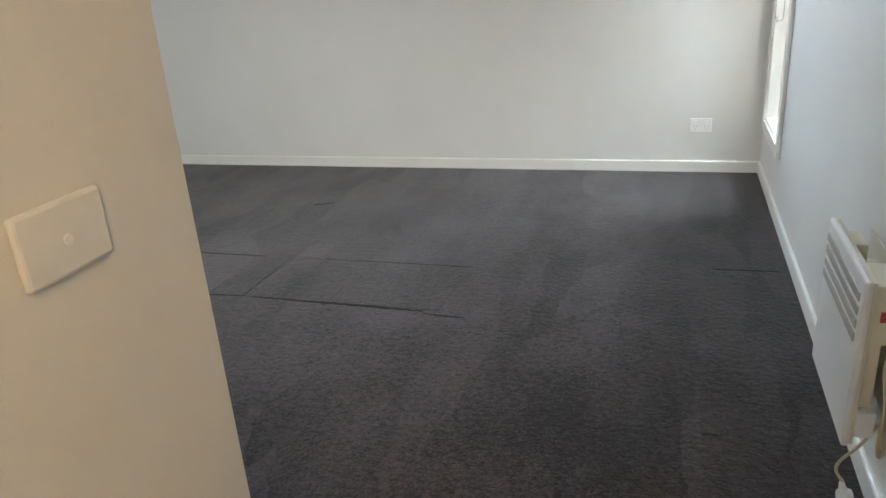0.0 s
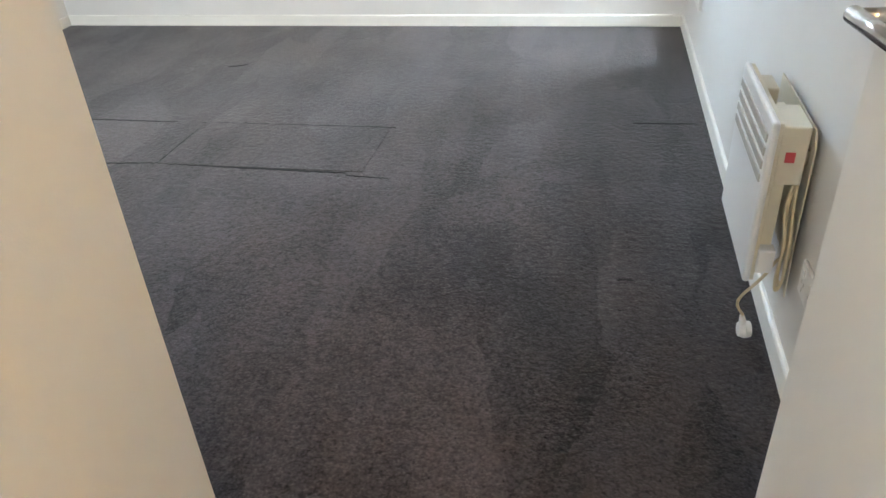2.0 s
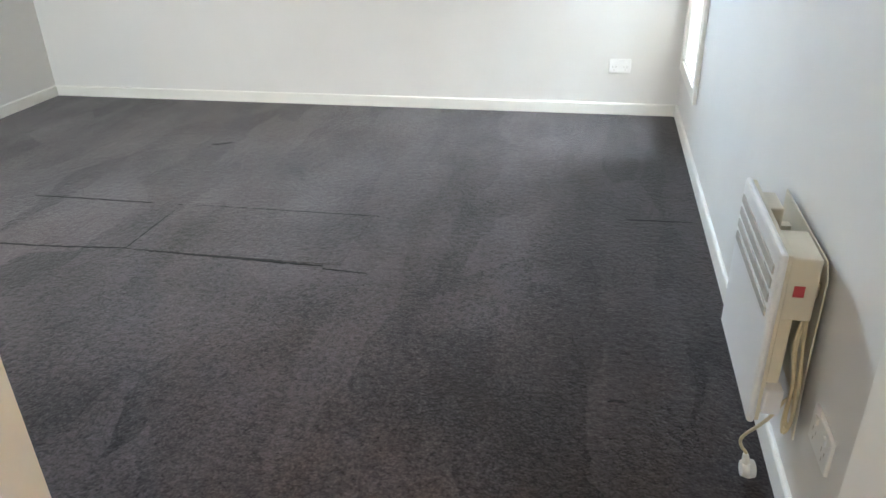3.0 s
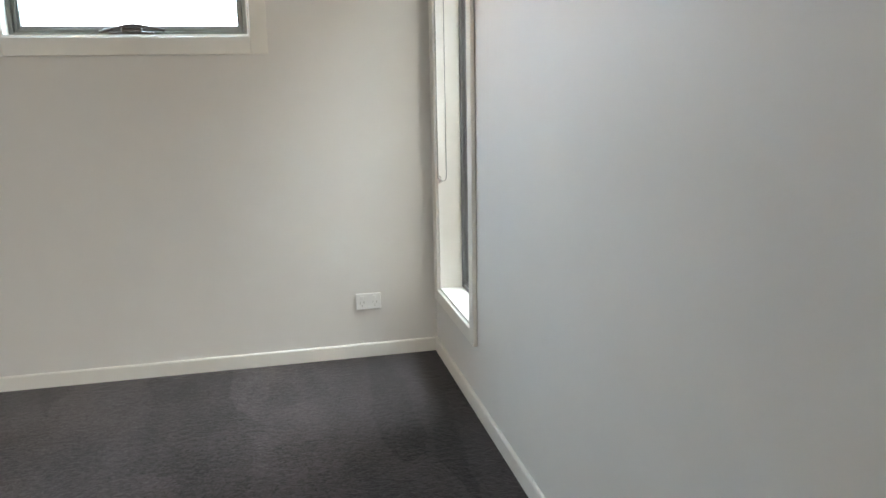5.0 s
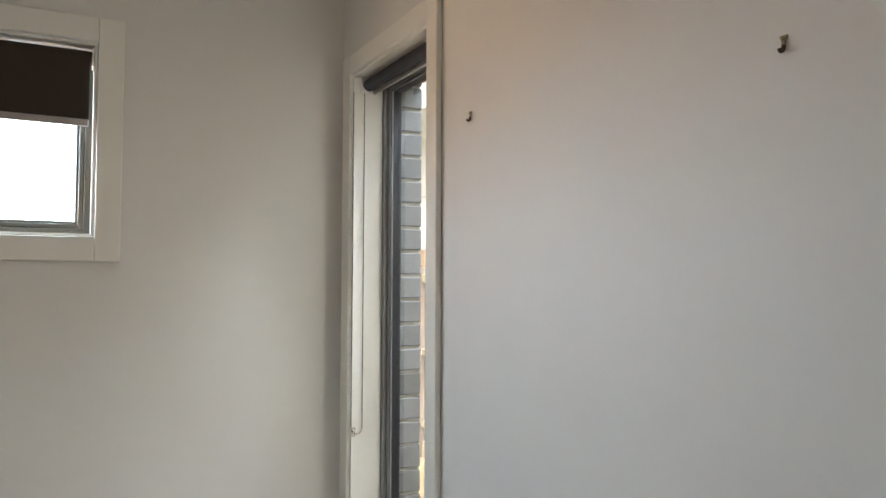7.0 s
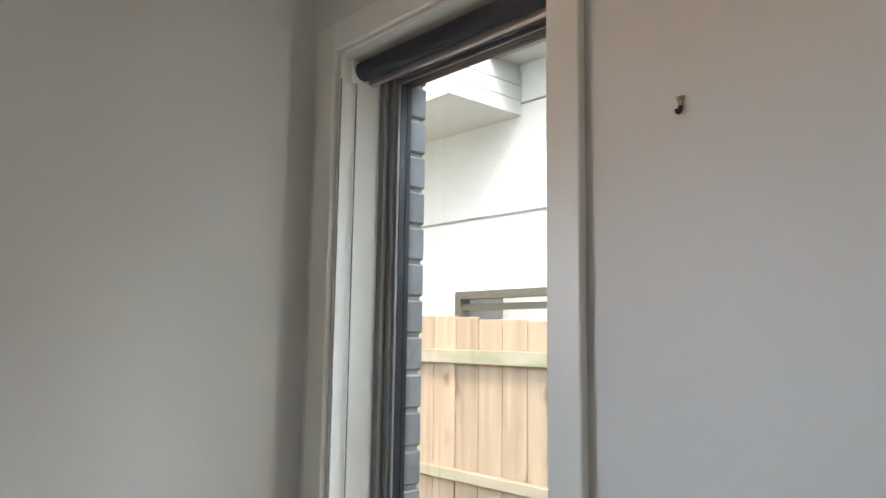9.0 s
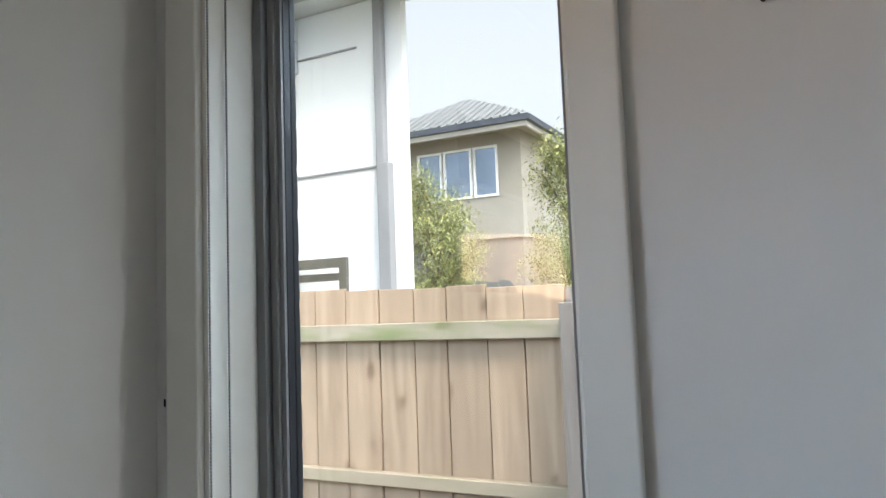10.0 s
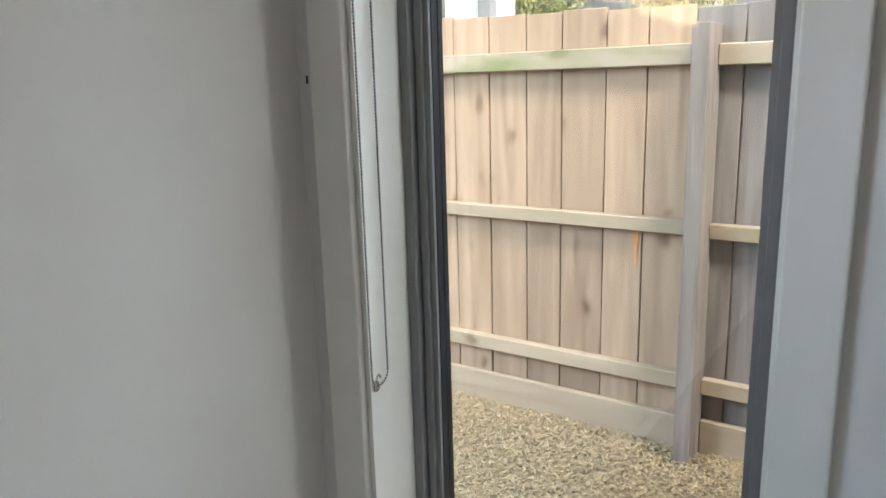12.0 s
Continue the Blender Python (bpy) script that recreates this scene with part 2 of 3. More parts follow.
WALL = mat("wall_paint", (0.75, 0.73, 0.695), 0.62, vary=0.015, scale=2.2, grain=0.10, grain_scale=260)
TRIM = mat("trim_gloss_paint", (0.83, 0.81, 0.75), 0.38, vary=0.02, scale=5, grain=0.05, grain_scale=90)
CEIL = mat("ceiling_paint", (0.82, 0.82, 0.80), 0.8, vary=0.015, scale=2)
DOORP = mat("door_paint", (0.78, 0.775, 0.75), 0.42, vary=0.015, scale=3, grain=0.06, grain_scale=120)
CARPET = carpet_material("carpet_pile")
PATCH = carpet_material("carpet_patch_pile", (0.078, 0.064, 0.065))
SEAM_SHADE = mat("carpet_seam_shadow", (0.012, 0.011, 0.011), 0.95, vary=0.3, scale=40)
PLASTIC = mat("white_plastic", (0.88, 0.87, 0.84), 0.35, vary=0.015, scale=20)
CREAM = mat("aged_cream_plastic", (0.72, 0.66, 0.52), 0.42, vary=0.05, scale=9, grain=0.05)
PANEL = mat("white_heater_enamel", (0.80, 0.79, 0.77), 0.35, vary=0.02, scale=6)
GRILLE = mat("heater_grille_grey", (0.45, 0.42, 0.37), 0.5, vary=0.06, scale=20)
RED = mat("red_label", (0.50, 0.07, 0.08), 0.4, vary=0.05, scale=40)
CORD = mat("cream_cord", (0.66, 0.56, 0.36), 0.5, vary=0.06, scale=40)
ALU = mat("grey_aluminium", (0.25, 0.25, 0.255), 0.42, 0.15, vary=0.04, scale=8)
ALUDARK = mat("dark_window_gasket", (0.016, 0.018, 0.024), 0.5, vary=0.1, scale=10)
ALUBEIGE = mat("beige_aluminium", (0.14, 0.13, 0.105), 0.4, 0.25, vary=0.04, scale=8)
BLIND = mat("charcoal_blind_fabric", (0.035, 0.036, 0.045), 0.85, vary=0.06, scale=30, grain=0.25, grain_scale=900)
BLINDB = mat("brown_blind_fabric", (0.040, 0.026, 0.018), 0.85, vary=0.06, scale=30, grain=0.25, grain_scale=900)
RAILM = mat("blind_rail_metal", (0.42, 0.40, 0.40), 0.35, 0.6, vary=0.03, scale=12)
CHAINM = mat("plastic_bead_chain", (0.17, 0.16, 0.15), 0.35, vary=0.05, scale=50)
CHROME = mat("brushed_chrome", (0.62, 0.60, 0.58), 0.22, 1.0, vary=0.03, scale=30)
BRASS = mat("dull_brass", (0.36, 0.30, 0.19), 0.35, 0.9, vary=0.08, scale=60)
WINDER = mat("brown_winder", (0.055, 0.038, 0.028), 0.4, 0.2, vary=0.06, scale=30)
DIRT = mat("dark_speck", (0.02, 0.018, 0.015), 0.8)
GLASS = glass_material("window_glass")
# blue of a mirrored sky put into the far panes' colour
FARGLASS = mat("sky_reflecting_glass", (0.30, 0.38, 0.50), 0.08, 0.7, vary=0.15, scale=1.2)
PLATE = mat("plate_plastic", (0.78, 0.77, 0.74), 0.35, vary=0.015, scale=20)
ORANGE = mat("orange_crayon", (0.60, 0.27, 0.10), 0.8, vary=0.2, scale=60)
PALING = timber_material("fence_paling_pine", (0.385, 0.270, 0.182), (0.262, 0.176, 0.115), 0.15)
# grey veil of the window glass put into the colour of these palings
PALING_VEILED = timber_material("glass_veiled_paling", (0.25, 0.22, 0.20), (0.155, 0.135, 0.125), 0.12)
RAILW = timber_material("fence_rail_pine", (0.40, 0.315, 0.225), (0.31, 0.235, 0.16), 0.08, 1, False)
RAILG = timber_material("mossy_fence_rail", (0.39, 0.32, 0.235), (0.29, 0.235, 0.17), 0.06, 1, True, moss=1.0)
RAILM2 = timber_material("stained_fence_rail", (0.40, 0.315, 0.225), (0.32, 0.245, 0.165), 0.06, 1, True, moss=0.35)
POSTM = timber_material("weathered_grey_post", (0.29, 0.245, 0.215), (0.165, 0.135, 0.12), 0.06, 2, False)
CHIPS = mat("straw_wood_chips", (0.45, 0.34, 0.205), 0.9, vary=0.20, scale=55)
MULCH = mat("mulch_bed", (0.35, 0.262, 0.155), 0.95, vary=0.25, scale=24, grain=0.9, grain_scale=120)
GROUND = mat("dry_ground", (0.22, 0.19, 0.12), 0.95, vary=0.2, scale=0.8, grain=0.5, grain_scale=20)
BRICK = mat("blue_grey_brick", (0.17, 0.18, 0.195), 0.85, vary=0.12, scale=25, grain=0.5, grain_scale=80, per_piece=0.2)
MORTAR = mat("pale_mortar", (0.42, 0.41, 0.38), 0.95, vary=0.1, scale=30)
RENDER = mat("white_house_render", (0.68, 0.69, 0.70), 0.8, vary=0.02, scale=1.5, grain=0.15, grain_scale=60)
CLAD = mat("pale_grey_weatherboard", (0.55, 0.57, 0.58), 0.6, vary=0.03, scale=2)
PIPE = mat("grey_downpipe", (0.24, 0.24, 0.25), 0.45, vary=0.04, scale=5)
BEIGE = mat("beige_house_render", (0.30, 0.28, 0.245), 0.85, vary=0.05, scale=0.8, grain=0.2, grain_scale=30)
LOWER = mat("grey_house_base", (0.13, 0.135, 0.14), 0.85, vary=0.06, scale=0.8)
ROOF = mat("grey_roof_tiles", (0.17, 0.175, 0.18), 0.9, vary=0.1, scale=3, spec=0.2)
ROOFDARK = mat("dark_slate_gutter", (0.055, 0.065, 0.085), 0.6, vary=0.06, scale=3)
# light and shade of the crowns put into two leaf colours
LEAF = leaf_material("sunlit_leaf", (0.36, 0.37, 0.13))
LEAF_SHADED = leaf_material("shaded_leaf", (0.12, 0.155, 0.055))
BARK = mat("tree_bark", (0.13, 0.10, 0.07), 0.9, vary=0.2, scale=9, grain=0.6, grain_scale=30)


# ---- building helpers ----
def box(bm, x0, y0, z0, x1, y1, z1, bevel=0.0, m=None):
    made = bmesh.ops.create_cube(bm, size=1)["verts"]
    for v in made:
        v.co = Vector(((x0 + x1) / 2 + v.co.x * (x1 - x0), (y0 + y1) / 2 + v.co.y * (y1 - y0), (z0 + z1) / 2 + v.co.z * (z1 - z0)))
    if bevel:
        edges = list({e for v in made for e in v.link_edges})
        bmesh.ops.bevel(bm, geom=edges, offset=bevel, segments=2, affect='EDGES', profile=0.5)
    return made


def cylinder(bm, a, b, r, r2=None, sides=16):
    a, b = Vector(a), Vector(b)
    turn = (b - a).to_track_quat('Z', 'Y').to_matrix().to_4x4()
    return bmesh.ops.create_cone(bm, cap_ends=True, segments=sides, radius1=r, radius2=r if r2 is None else r2, depth=(b - a).length,
                                 matrix=Matrix.Translation((a + b) / 2) @ turn)["verts"]


def tube(bm, pts, r, sides=8):
    """A bent rod through the points."""
    pts = [Vector(p) for p in pts]
    rings = []
    for i, p in enumerate(pts):
        d = (pts[min(i + 1, len(pts) - 1)] - pts[max(i - 1, 0)]).normalized()
        u = d.cross(Vector((0.31, 0.27, 0.91))).normalized()
        w = d.cross(u)
        rings.append([bm.verts.new(p + r * (math.cos(2 * math.pi * k / sides) * u + math.sin(2 * math.pi * k / sides) * w)) for k in range(sides)])
    for a, b in zip(rings, rings[1:]):
        for k in range(sides):
            bm.faces.new((a[k], a[(k + 1) % sides], b[(k + 1) % sides], b[k]))
    bm.faces.new(rings[0][::-1])
    bm.faces.new(rings[-1])


def smooth_line(pts, n=8):
    """Points of a smooth curve through pts."""
    pts = [Vector(p) for p in pts]
    out = []
    for i in range(len(pts) - 1):
        p0, p1, p2, p3 = pts[max(i - 1, 0)], pts[i], pts[i + 1], pts[min(i + 2, len(pts) - 1)]
        for k in range(n):
            t = k / n
            out.append(0.5 * ((2 * p1) + (p2 - p0) * t + (2 * p0 - 5 * p1 + 4 * p2 - p3) * t * t + (3 * p1 - p0 - 3 * p2 + p3) * t ** 3))
    return out + [pts[-1]]


def mesh_of(name, bm, material):
    me = bpy.data.meshes.new(name)
    bmesh.ops.recalc_face_normals(bm, faces=bm.faces)
    bm.to_mesh(me)
    bm.free()
    me.materials.append(material)
    return me


def part(name, bm, material, parent=None, label="", smooth=False):
    me = mesh_of(name, bm, material)
    if smooth:
        for p in me.polygons:
            p.use_smooth = True
    ob = new(name, me)
    if parent:
        ob.parent = parent
    if label:
        tagged(ob, label)
    return ob


def boxes(name, specs, material, parent=None, label="", bevel=0.0):
    bm = bmesh.new()
    for s in specs:
        box(bm, *s, bevel=bevel)
    return part(name, bm, material, parent, label)


def empty(name, label, category, group="", kind=""):
    return tagged(new(name), label, category, group, kind)


# ---- room ----
H = 2.55
WY0, WY1, WZ0, WZ1 = -0.689, -0.105, 0.332, 2.064    # tall window opening
HX0, HX1, HZ0, HZ1 = -1.755, -0.79, 1.487, 2.081                # high window opening
LEFT, NIBX, NIBY, DOORY = -3.97, -1.05, -3.67, -4.37

S = dict(kind="structure")
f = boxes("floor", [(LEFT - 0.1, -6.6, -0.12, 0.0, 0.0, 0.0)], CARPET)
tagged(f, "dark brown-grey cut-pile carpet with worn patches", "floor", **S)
c = boxes("ceiling", [(LEFT - 0.1, -6.6, H, 0.16, 0.16, H + 0.15)], CEIL)
tagged(c, "plain white painted plasterboard ceiling", "ceiling", **S)

w = boxes("wall_east", [
    (0, WY1, -0.1, 0.16, 0.16, H), (0, -6.6, -0.1, 0.16, WY0, H),
    (0, WY0, -0.1, 0.16, WY1, WZ0), (0, WY0, WZ1, 0.16, WY1, H)], WALL)
tagged(w, "off-white painted plaster wall with a tall narrow window", "wall", **S)
w = boxes("wall_north", [
    (LEFT, 0, -0.1, HX0, 0.16, H), (HX1, 0, -0.1, 0.0, 0.16, H),
    (HX0, 0, -0.1, HX1, 0.16, HZ0), (HX0, 0, HZ1, HX1, 0.16, H)], WALL)
tagged(w, "off-white painted plaster wall with a high window", "wall", **S)
w = boxes("wall_west", [(LEFT - 0.1, -3.77, -0.1, LEFT, 0.16, H)], WALL)
tagged(w, "off-white painted plaster side wall", "wall", **S)
# the opening at x -3.88..-2.65 is unseen, added for the south fill lamp
w = boxes("wall_south", [(LEFT, NIBY - 0.1, -0.1, -3.88, NIBY, H), (-2.65, NIBY - 0.1, -0.1, NIBX - 0.1, NIBY, H), (-3.88, NIBY - 0.1, -0.1, -2.65, NIBY, 0.9), (-3.88, NIBY - 0.1, 2.0, -2.65, NIBY, H), (NIBX - 0.1, DOORY - 0.1, -0.1, NIBX, NIBY, H)], WALL)
tagged(w, "off-white painted wall ending in a sharp outer corner", "wall", **S)
w = boxes("wall_door", [(NIBX, DOORY - 0.1, -0.1, -0.93, DOORY, H), (-0.06, DOORY - 0.1, -0.1, 0, DOORY, H), (-0.93, DOORY - 0.1, 2.06, -0.06, DOORY, H)], WALL)
tagged(w, "plain painted wall around the doorway", "wall", **S)
w = boxes("wall_hall", [(-1.3, -6.6, -0.1, -1.2, DOORY - 0.1, H), (-1.2, -6.7, -0.1, 0.16, -6.6, H), (-1.2, DOORY - 0.12, -0.1, -1.15, DOORY - 0.1, H)], WALL)
tagged(w, "plain painted wall of the hall behind the door", "wall", **S)


def skirting(name, length_axis, a, b, at, side, label="cream gloss-painted timber skirting board"):
    """A skirting board with an eased top edge."""
    bm = bmesh.new()
    t, h = 0.012, 0.066
    prof = [(0, 0), (t, 0), (t, h - 0.006), (t - 0.003, h - 0.0015), (t - 0.006, h), (0, h)]
    ends = []
    for e in (a, b):
        ends.append([bm.verts.new((at + side * p, e, q) if length_axis == "y" else (e, at + side * p, q)) for p, q in prof])
    n = len(prof)
    for k in range(n):
        bm.faces.new((ends[0][k], ends[0][(k + 1) % n], ends[1][(k + 1) % n], ends[1][k]))
    bm.faces.new(ends[0])
    bm.faces.new(ends[1][::-1])
    ob = part(name, bm, TRIM)
    return tagged(ob, label, "skirting board", **S)


skirting("baseboard_north", "x", LEFT + 0.013, -0.013, 0, -1)
skirting("baseboard_east", "y", DOORY + 0.002, 0.0, 0, -1)
skirting("baseboard_west", "y", NIBY + 0.013, -0.001, LEFT, 1)
skirting("baseboard_south", "x", LEFT, NIBX - 0.001, NIBY, 1)
skirting("baseboard_nib", "y", DOORY, NIBY + 0.012, NIBX, 1)

# unseen slab, added to block the sun at the south opening
eb = boxes("south_sun_block", [(LEFT - 1.6, NIBY - 1.6, H + 0.16, -1.32, NIBY - 0.12, H + 0.24)], CEIL)
tagged(eb, "unseen overhang added to keep the sun out of the south opening", "roof overhang", **S)

# ---- tall narrow window in the east wall ----
win = empty("window_1", "tall narrow fixed window with grey aluminium frame and painted timber trim", "window", **S)
T = -0.018
boxes("trim_near", [(T, -0.750, 0.275, -0.001, WY0, 2.126)], TRIM, win, bevel=0.003)
boxes("trim_far", [(T, WY1, 0.275, -0.001, -0.040, 2.126)], TRIM, win, bevel=0.003)
boxes("trim_head", [(T, WY0 + 0.001, WZ1, -0.001, WY1 - 0.001, 2.126)], TRIM, win, bevel=0.003)
boxes("trim_sill", [(T, WY0 + 0.001, 0.275, -0.001, WY1 - 0.001, WZ0)], TRIM, win, bevel=0.003)
# reveal lining, set in a little from the trim
boxes("reveal_near", [(-0.005, WY0 + 0.001, WZ0, 0.100, WY0 + 0.006, WZ1 - 0.001)], TRIM, win)
boxes("reveal_far", [(-0.005, WY1 - 0.010, WZ0, 0.100, WY1 - 0.001, WZ1 - 0.001)], TRIM, win)
boxes("reveal_head", [(-0.005, WY0 + 0.006, WZ1 - 0.010, 0.100, WY1 - 0.010, WZ1 - 0.001)], TRIM, win)
boxes("window_sill", [(-0.006, WY0 + 0.006, WZ0 + 0.002, 0.100, WY1 - 0.010, WZ0 + 0.012)], TRIM, win, bevel=0.002)


def ring(y0, y1, z0, z1, wdt, x0, x1):
    """Four bars of a frame round y0..y1, z0..z1."""
    return [(x0, y0, z0, x1, y0 + wdt, z1), (x0, y1 - wdt, z0, x1, y1, z1),
            (x0, y0 + wdt, z0, x1, y1 - wdt, z0 + wdt), (x0, y0 + wdt, z1 - wdt, x1, y1 - wdt, z1)]


A0, A1, B0, B1 = WY0 + 0.006, WY1 - 0.010, WZ0 + 0.011, WZ1 - 0.010
boxes("window_frame", ring(A0, A1, B0, B1, 0.018, 0.100, 0.170), ALU, win, bevel=0.002)
boxes("sash", ring(A0 + 0.0185, A1 - 0.0205, B0 + 0.0205, B1 - 0.0205, 0.014, 0.112, 0.160), ALU, win, bevel=0.002)
seal = ring(A0 + 0.033, A1 - 0.035, B0 + 0.035, B1 - 0.035, 0.010, 0.1245, 0.156)
boxes("gasket", seal[1:], ALUDARK, win, "black rubber glazing gasket")
boxes("gasket", seal[:1], ALU, win)
boxes("bead", ring(A0 + 0.033, A1 - 0.035, B0 + 0.035, B1 - 0.035, 0.009, 0.118, 0.124), ALU, win)
p = boxes("pane", [(0.140, A0 + 0.043, B0 + 0.045, 0.145, A1 - 0.045, B1 - 0.045)], GLASS, win)
p.visible_shadow = False

# ---- high window in the north wall ----
hw = empty("window_2", "high awning window with beige aluminium frame and painted timber trim", "window", **S)
boxes("trim_side", [(HX1, T, 1.414, -0.718, -0.001, 2.154)], TRIM, hw, bevel=0.003)
boxes("trim_side", [(HX0 - 0.072, T, 1.414, HX0, -0.001, 2.154)], TRIM, hw, bevel=0.003)
boxes("trim_head", [(HX0 + 0.001, T, HZ1, HX1 - 0.001, -0.001, 2.154)], TRIM, hw, bevel=0.003)
boxes("trim_sill", [(HX0 + 0.001, T, 1.414, HX1 - 0.001, -0.001, HZ0)], TRIM, hw, bevel=0.003)
boxes("reveal", [(HX0 + 0.002, -0.004, HZ0 + 0.002, HX0 + 0.01, 0.07, HZ1 - 0.002), (HX1 - 0.01, -0.004, HZ0 + 0.002, HX1 - 0.002, 0.07, HZ1 - 0.002),
                 (HX0 + 0.01, -0.004, HZ1 - 0.01, HX1 - 0.01, 0.07, HZ1 - 0.002), (HX0 + 0.01, -0.004, HZ0 + 0.002, HX1 - 0.01, 0.07, HZ0 + 0.010)], TRIM, hw)


def ring_x(x0, x1, z0, z1, wdt, y0, y1):
    return [(x0, y0, z0, x0 + wdt, y1, z1), (x1 - wdt, y0, z0, x1, y1, z1),
            (x0 + wdt, y0, z0, x1 - wdt, y1, z0 + wdt), (x0 + wdt, y0, z1 - wdt, x1 - wdt, y1, z1)]


boxes("window_frame", ring_x(HX0 + 0.002, HX1 - 0.002, HZ0 + 0.002, HZ1 - 0.002, 0.026, 0.070, 0.135), ALUBEIGE, hw, bevel=0.002)
boxes("sash", ring_x(HX0 + 0.029, HX1 - 0.029, HZ0 + 0.029, HZ1 - 0.029, 0.014, 0.080, 0.128), ALUBEIGE, hw, bevel=0.002)
boxes("bead", ring_x(HX0 + 0.044, HX1 - 0.044, HZ0 + 0.044, HZ1 - 0.044, 0.008, 0.092, 0.122), ALUBEIGE, hw)
p = boxes("pane", [(HX0 + 0.052, 0.104, HZ0 + 0.052, HX1 - 0.052, 0.109, HZ1 - 0.052)], GLASS, hw)
p.visible_shadow = False
# chain winder
bm = bmesh.new()
box(bm, -1.36, 0.045, 1.497, -1.18, 0.078, 1.512, bevel=0.004)
box(bm, -1.31, 0.040, 1.510, -1.23, 0.076, 1.530, bevel=0.006)
wd = part("winder", bm, WINDER, hw, "dark brown window winder with folding arms")
bm = bmesh.new()
tube(bm, smooth_line([(-1.40, 0.066, 1.512), (-1.33, 0.058, 1.530), (-1.27, 0.05, 1.540), (-1.20, 0.058, 1.531), (-1.14, 0.066, 1.518)]), 0.006)
part("winder_arm", bm, WINDER, wd, smooth=True)

# ---- roller blinds ----
bl = empty("roller_blind", "charcoal roller blind rolled up at the tall window's head", "blind")
bm = bmesh.new()
cylinder(bm, (0.046, -0.668, 2.029), (0.046, -0.124, 2.029), 0.0205, sides=28)
part("roll", bm, BLIND, bl, smooth=False)
boxes("bottom_rail", [(0.060, -0.666, 1.998, 0.070, -0.127, 2.014)], RAILM, bl, bevel=0.003)
boxes("bracket", [(0.018, -0.1225, 2.000, 0.070, -0.1175, 2.052)], PLASTIC, bl, bevel=0.002)
boxes("bracket", [(0.018, -0.6765, 2.000, 0.070, -0.6695, 2.052)], PLASTIC, bl, bevel=0.002)


def bead_chain(x_a, x_b, y, z_top, z_bottom, pitch=0.0050, r=0.0022):
    """Two strands of beads joined by a half turn at the bottom."""
    bm = bmesh.new()
    mid, rad = (x_a + x_b) / 2, abs(x_b - x_a) / 2
    pts = []
    z = z_top
    while z > z_bottom + rad:
        pts += [(x_a, y, z), (x_b, y, z)]
        z -= pitch
    n = max(3, int(math.pi * rad / pitch))
    pts += [(mid + rad * math.cos(math.pi + math.pi * k / n), y, z_bottom + rad + rad * math.sin(math.pi + math.pi * k / n)) for k in range(n + 1)]
    for q in pts:
        bmesh.ops.create_icosphere(bm, subdivisions=1, radius=r, matrix=Matrix.Translation(q))
    for xx in (x_a, x_b):
        cylinder(bm, (xx, y, z_top), (xx, y, z_bottom + rad), r * 0.45, sides=5)
    return bm


part("chain", bead_chain(-0.007, 0.032, -0.1205, 2.000, 0.846), CHAINM, bl, "looped plastic bead chain")
bm = bmesh.new()
box(bm, -0.004, -0.1235, 0.838, 0.007, -0.1155, 0.856, bevel=0.003)
cylinder(bm, (0.001, -0.1235, 0.846), (0.001, -0.1265, 0.846), 0.0028, sides=10)
tube(bm, smooth_line([(-0.002, -0.124, 0.852), (-0.006, -0.128, 0.862), (-0.002, -0.130, 0.870), (0.004, -0.128, 0.862)], 5), 0.0016, 6)
part("chain_holder", bm, CHROME, bl)

b2 = empty("roller_blind", "dark brown roller blind half lowered over the high window", "blind")
bm = bmesh.new()
cylinder(bm, (-1.738, 0.038, 2.040), (-0.806, 0.038, 2.040), 0.021, sides=24)
part("roll", bm, BLINDB, b2)
boxes("fabric", [(-1.734, 0.0165, 1.842, -0.812, 0.0180, 2.040)], BLINDB, b2)
boxes("bottom_rail", [(-1.734, 0.010, 1.824, -0.812, 0.023, 1.846)], RAILM, b2, bevel=0.004)
boxes("bracket", [(-0.8055, 0.012, 2.01, -0.8015, 0.064, 2.068)], PLASTIC, b2, bevel=0.001)
boxes("bracket", [(-1.7435, 0.012, 2.01, -1.7395, 0.064, 2.068)], PLASTIC, b2, bevel=0.001)


# ---- picture hooks, outlets, switch plate ----
def picture_hook(y, z):
    h = empty("picture_hook", "small dull brass double wall hook", "hook", "hooks on the wall")
    bm = bmesh.new()
    prof = [(-0.0060, 0.013), (0.0060, 0.013), (0.0030, 0.004), (0.0024, -0.003), (-0.0024, -0.003), (-0.0030, 0.004)]
    fr_ = bm.faces.new([bm.verts.new((-0.0003, y + a, z + b)) for a, b in prof])
    for g_ in bmesh.ops.extrude_face_region(bm, geom=[fr_])["geom"]:
        if isinstance(g_, bmesh.types.BMVert):
            g_.co.x -= 0.0025
    part("plate", bm, BRASS, h)
    bm = bmesh.new()
    tube(bm, smooth_line([(-0.002, y, z - 0.001), (-0.004, y, z - 0.008), (-0.009, y, z - 0.010), (-0.011, y, z - 0.006)], 5), 0.0030, 8)
    part("prong", bm, WINDER, h, smooth=True)
    bm = bmesh.new()
    bmesh.ops.create_uvsphere(bm, u_segments=10, v_segments=6, radius=0.0030, matrix=Matrix.Translation((-0.003, y, z + 0.009)))
    part("nail_head", bm, BRASS, h, smooth=True)


picture_hook(-1.770, 1.690)
picture_hook(-0.901, 1.761)


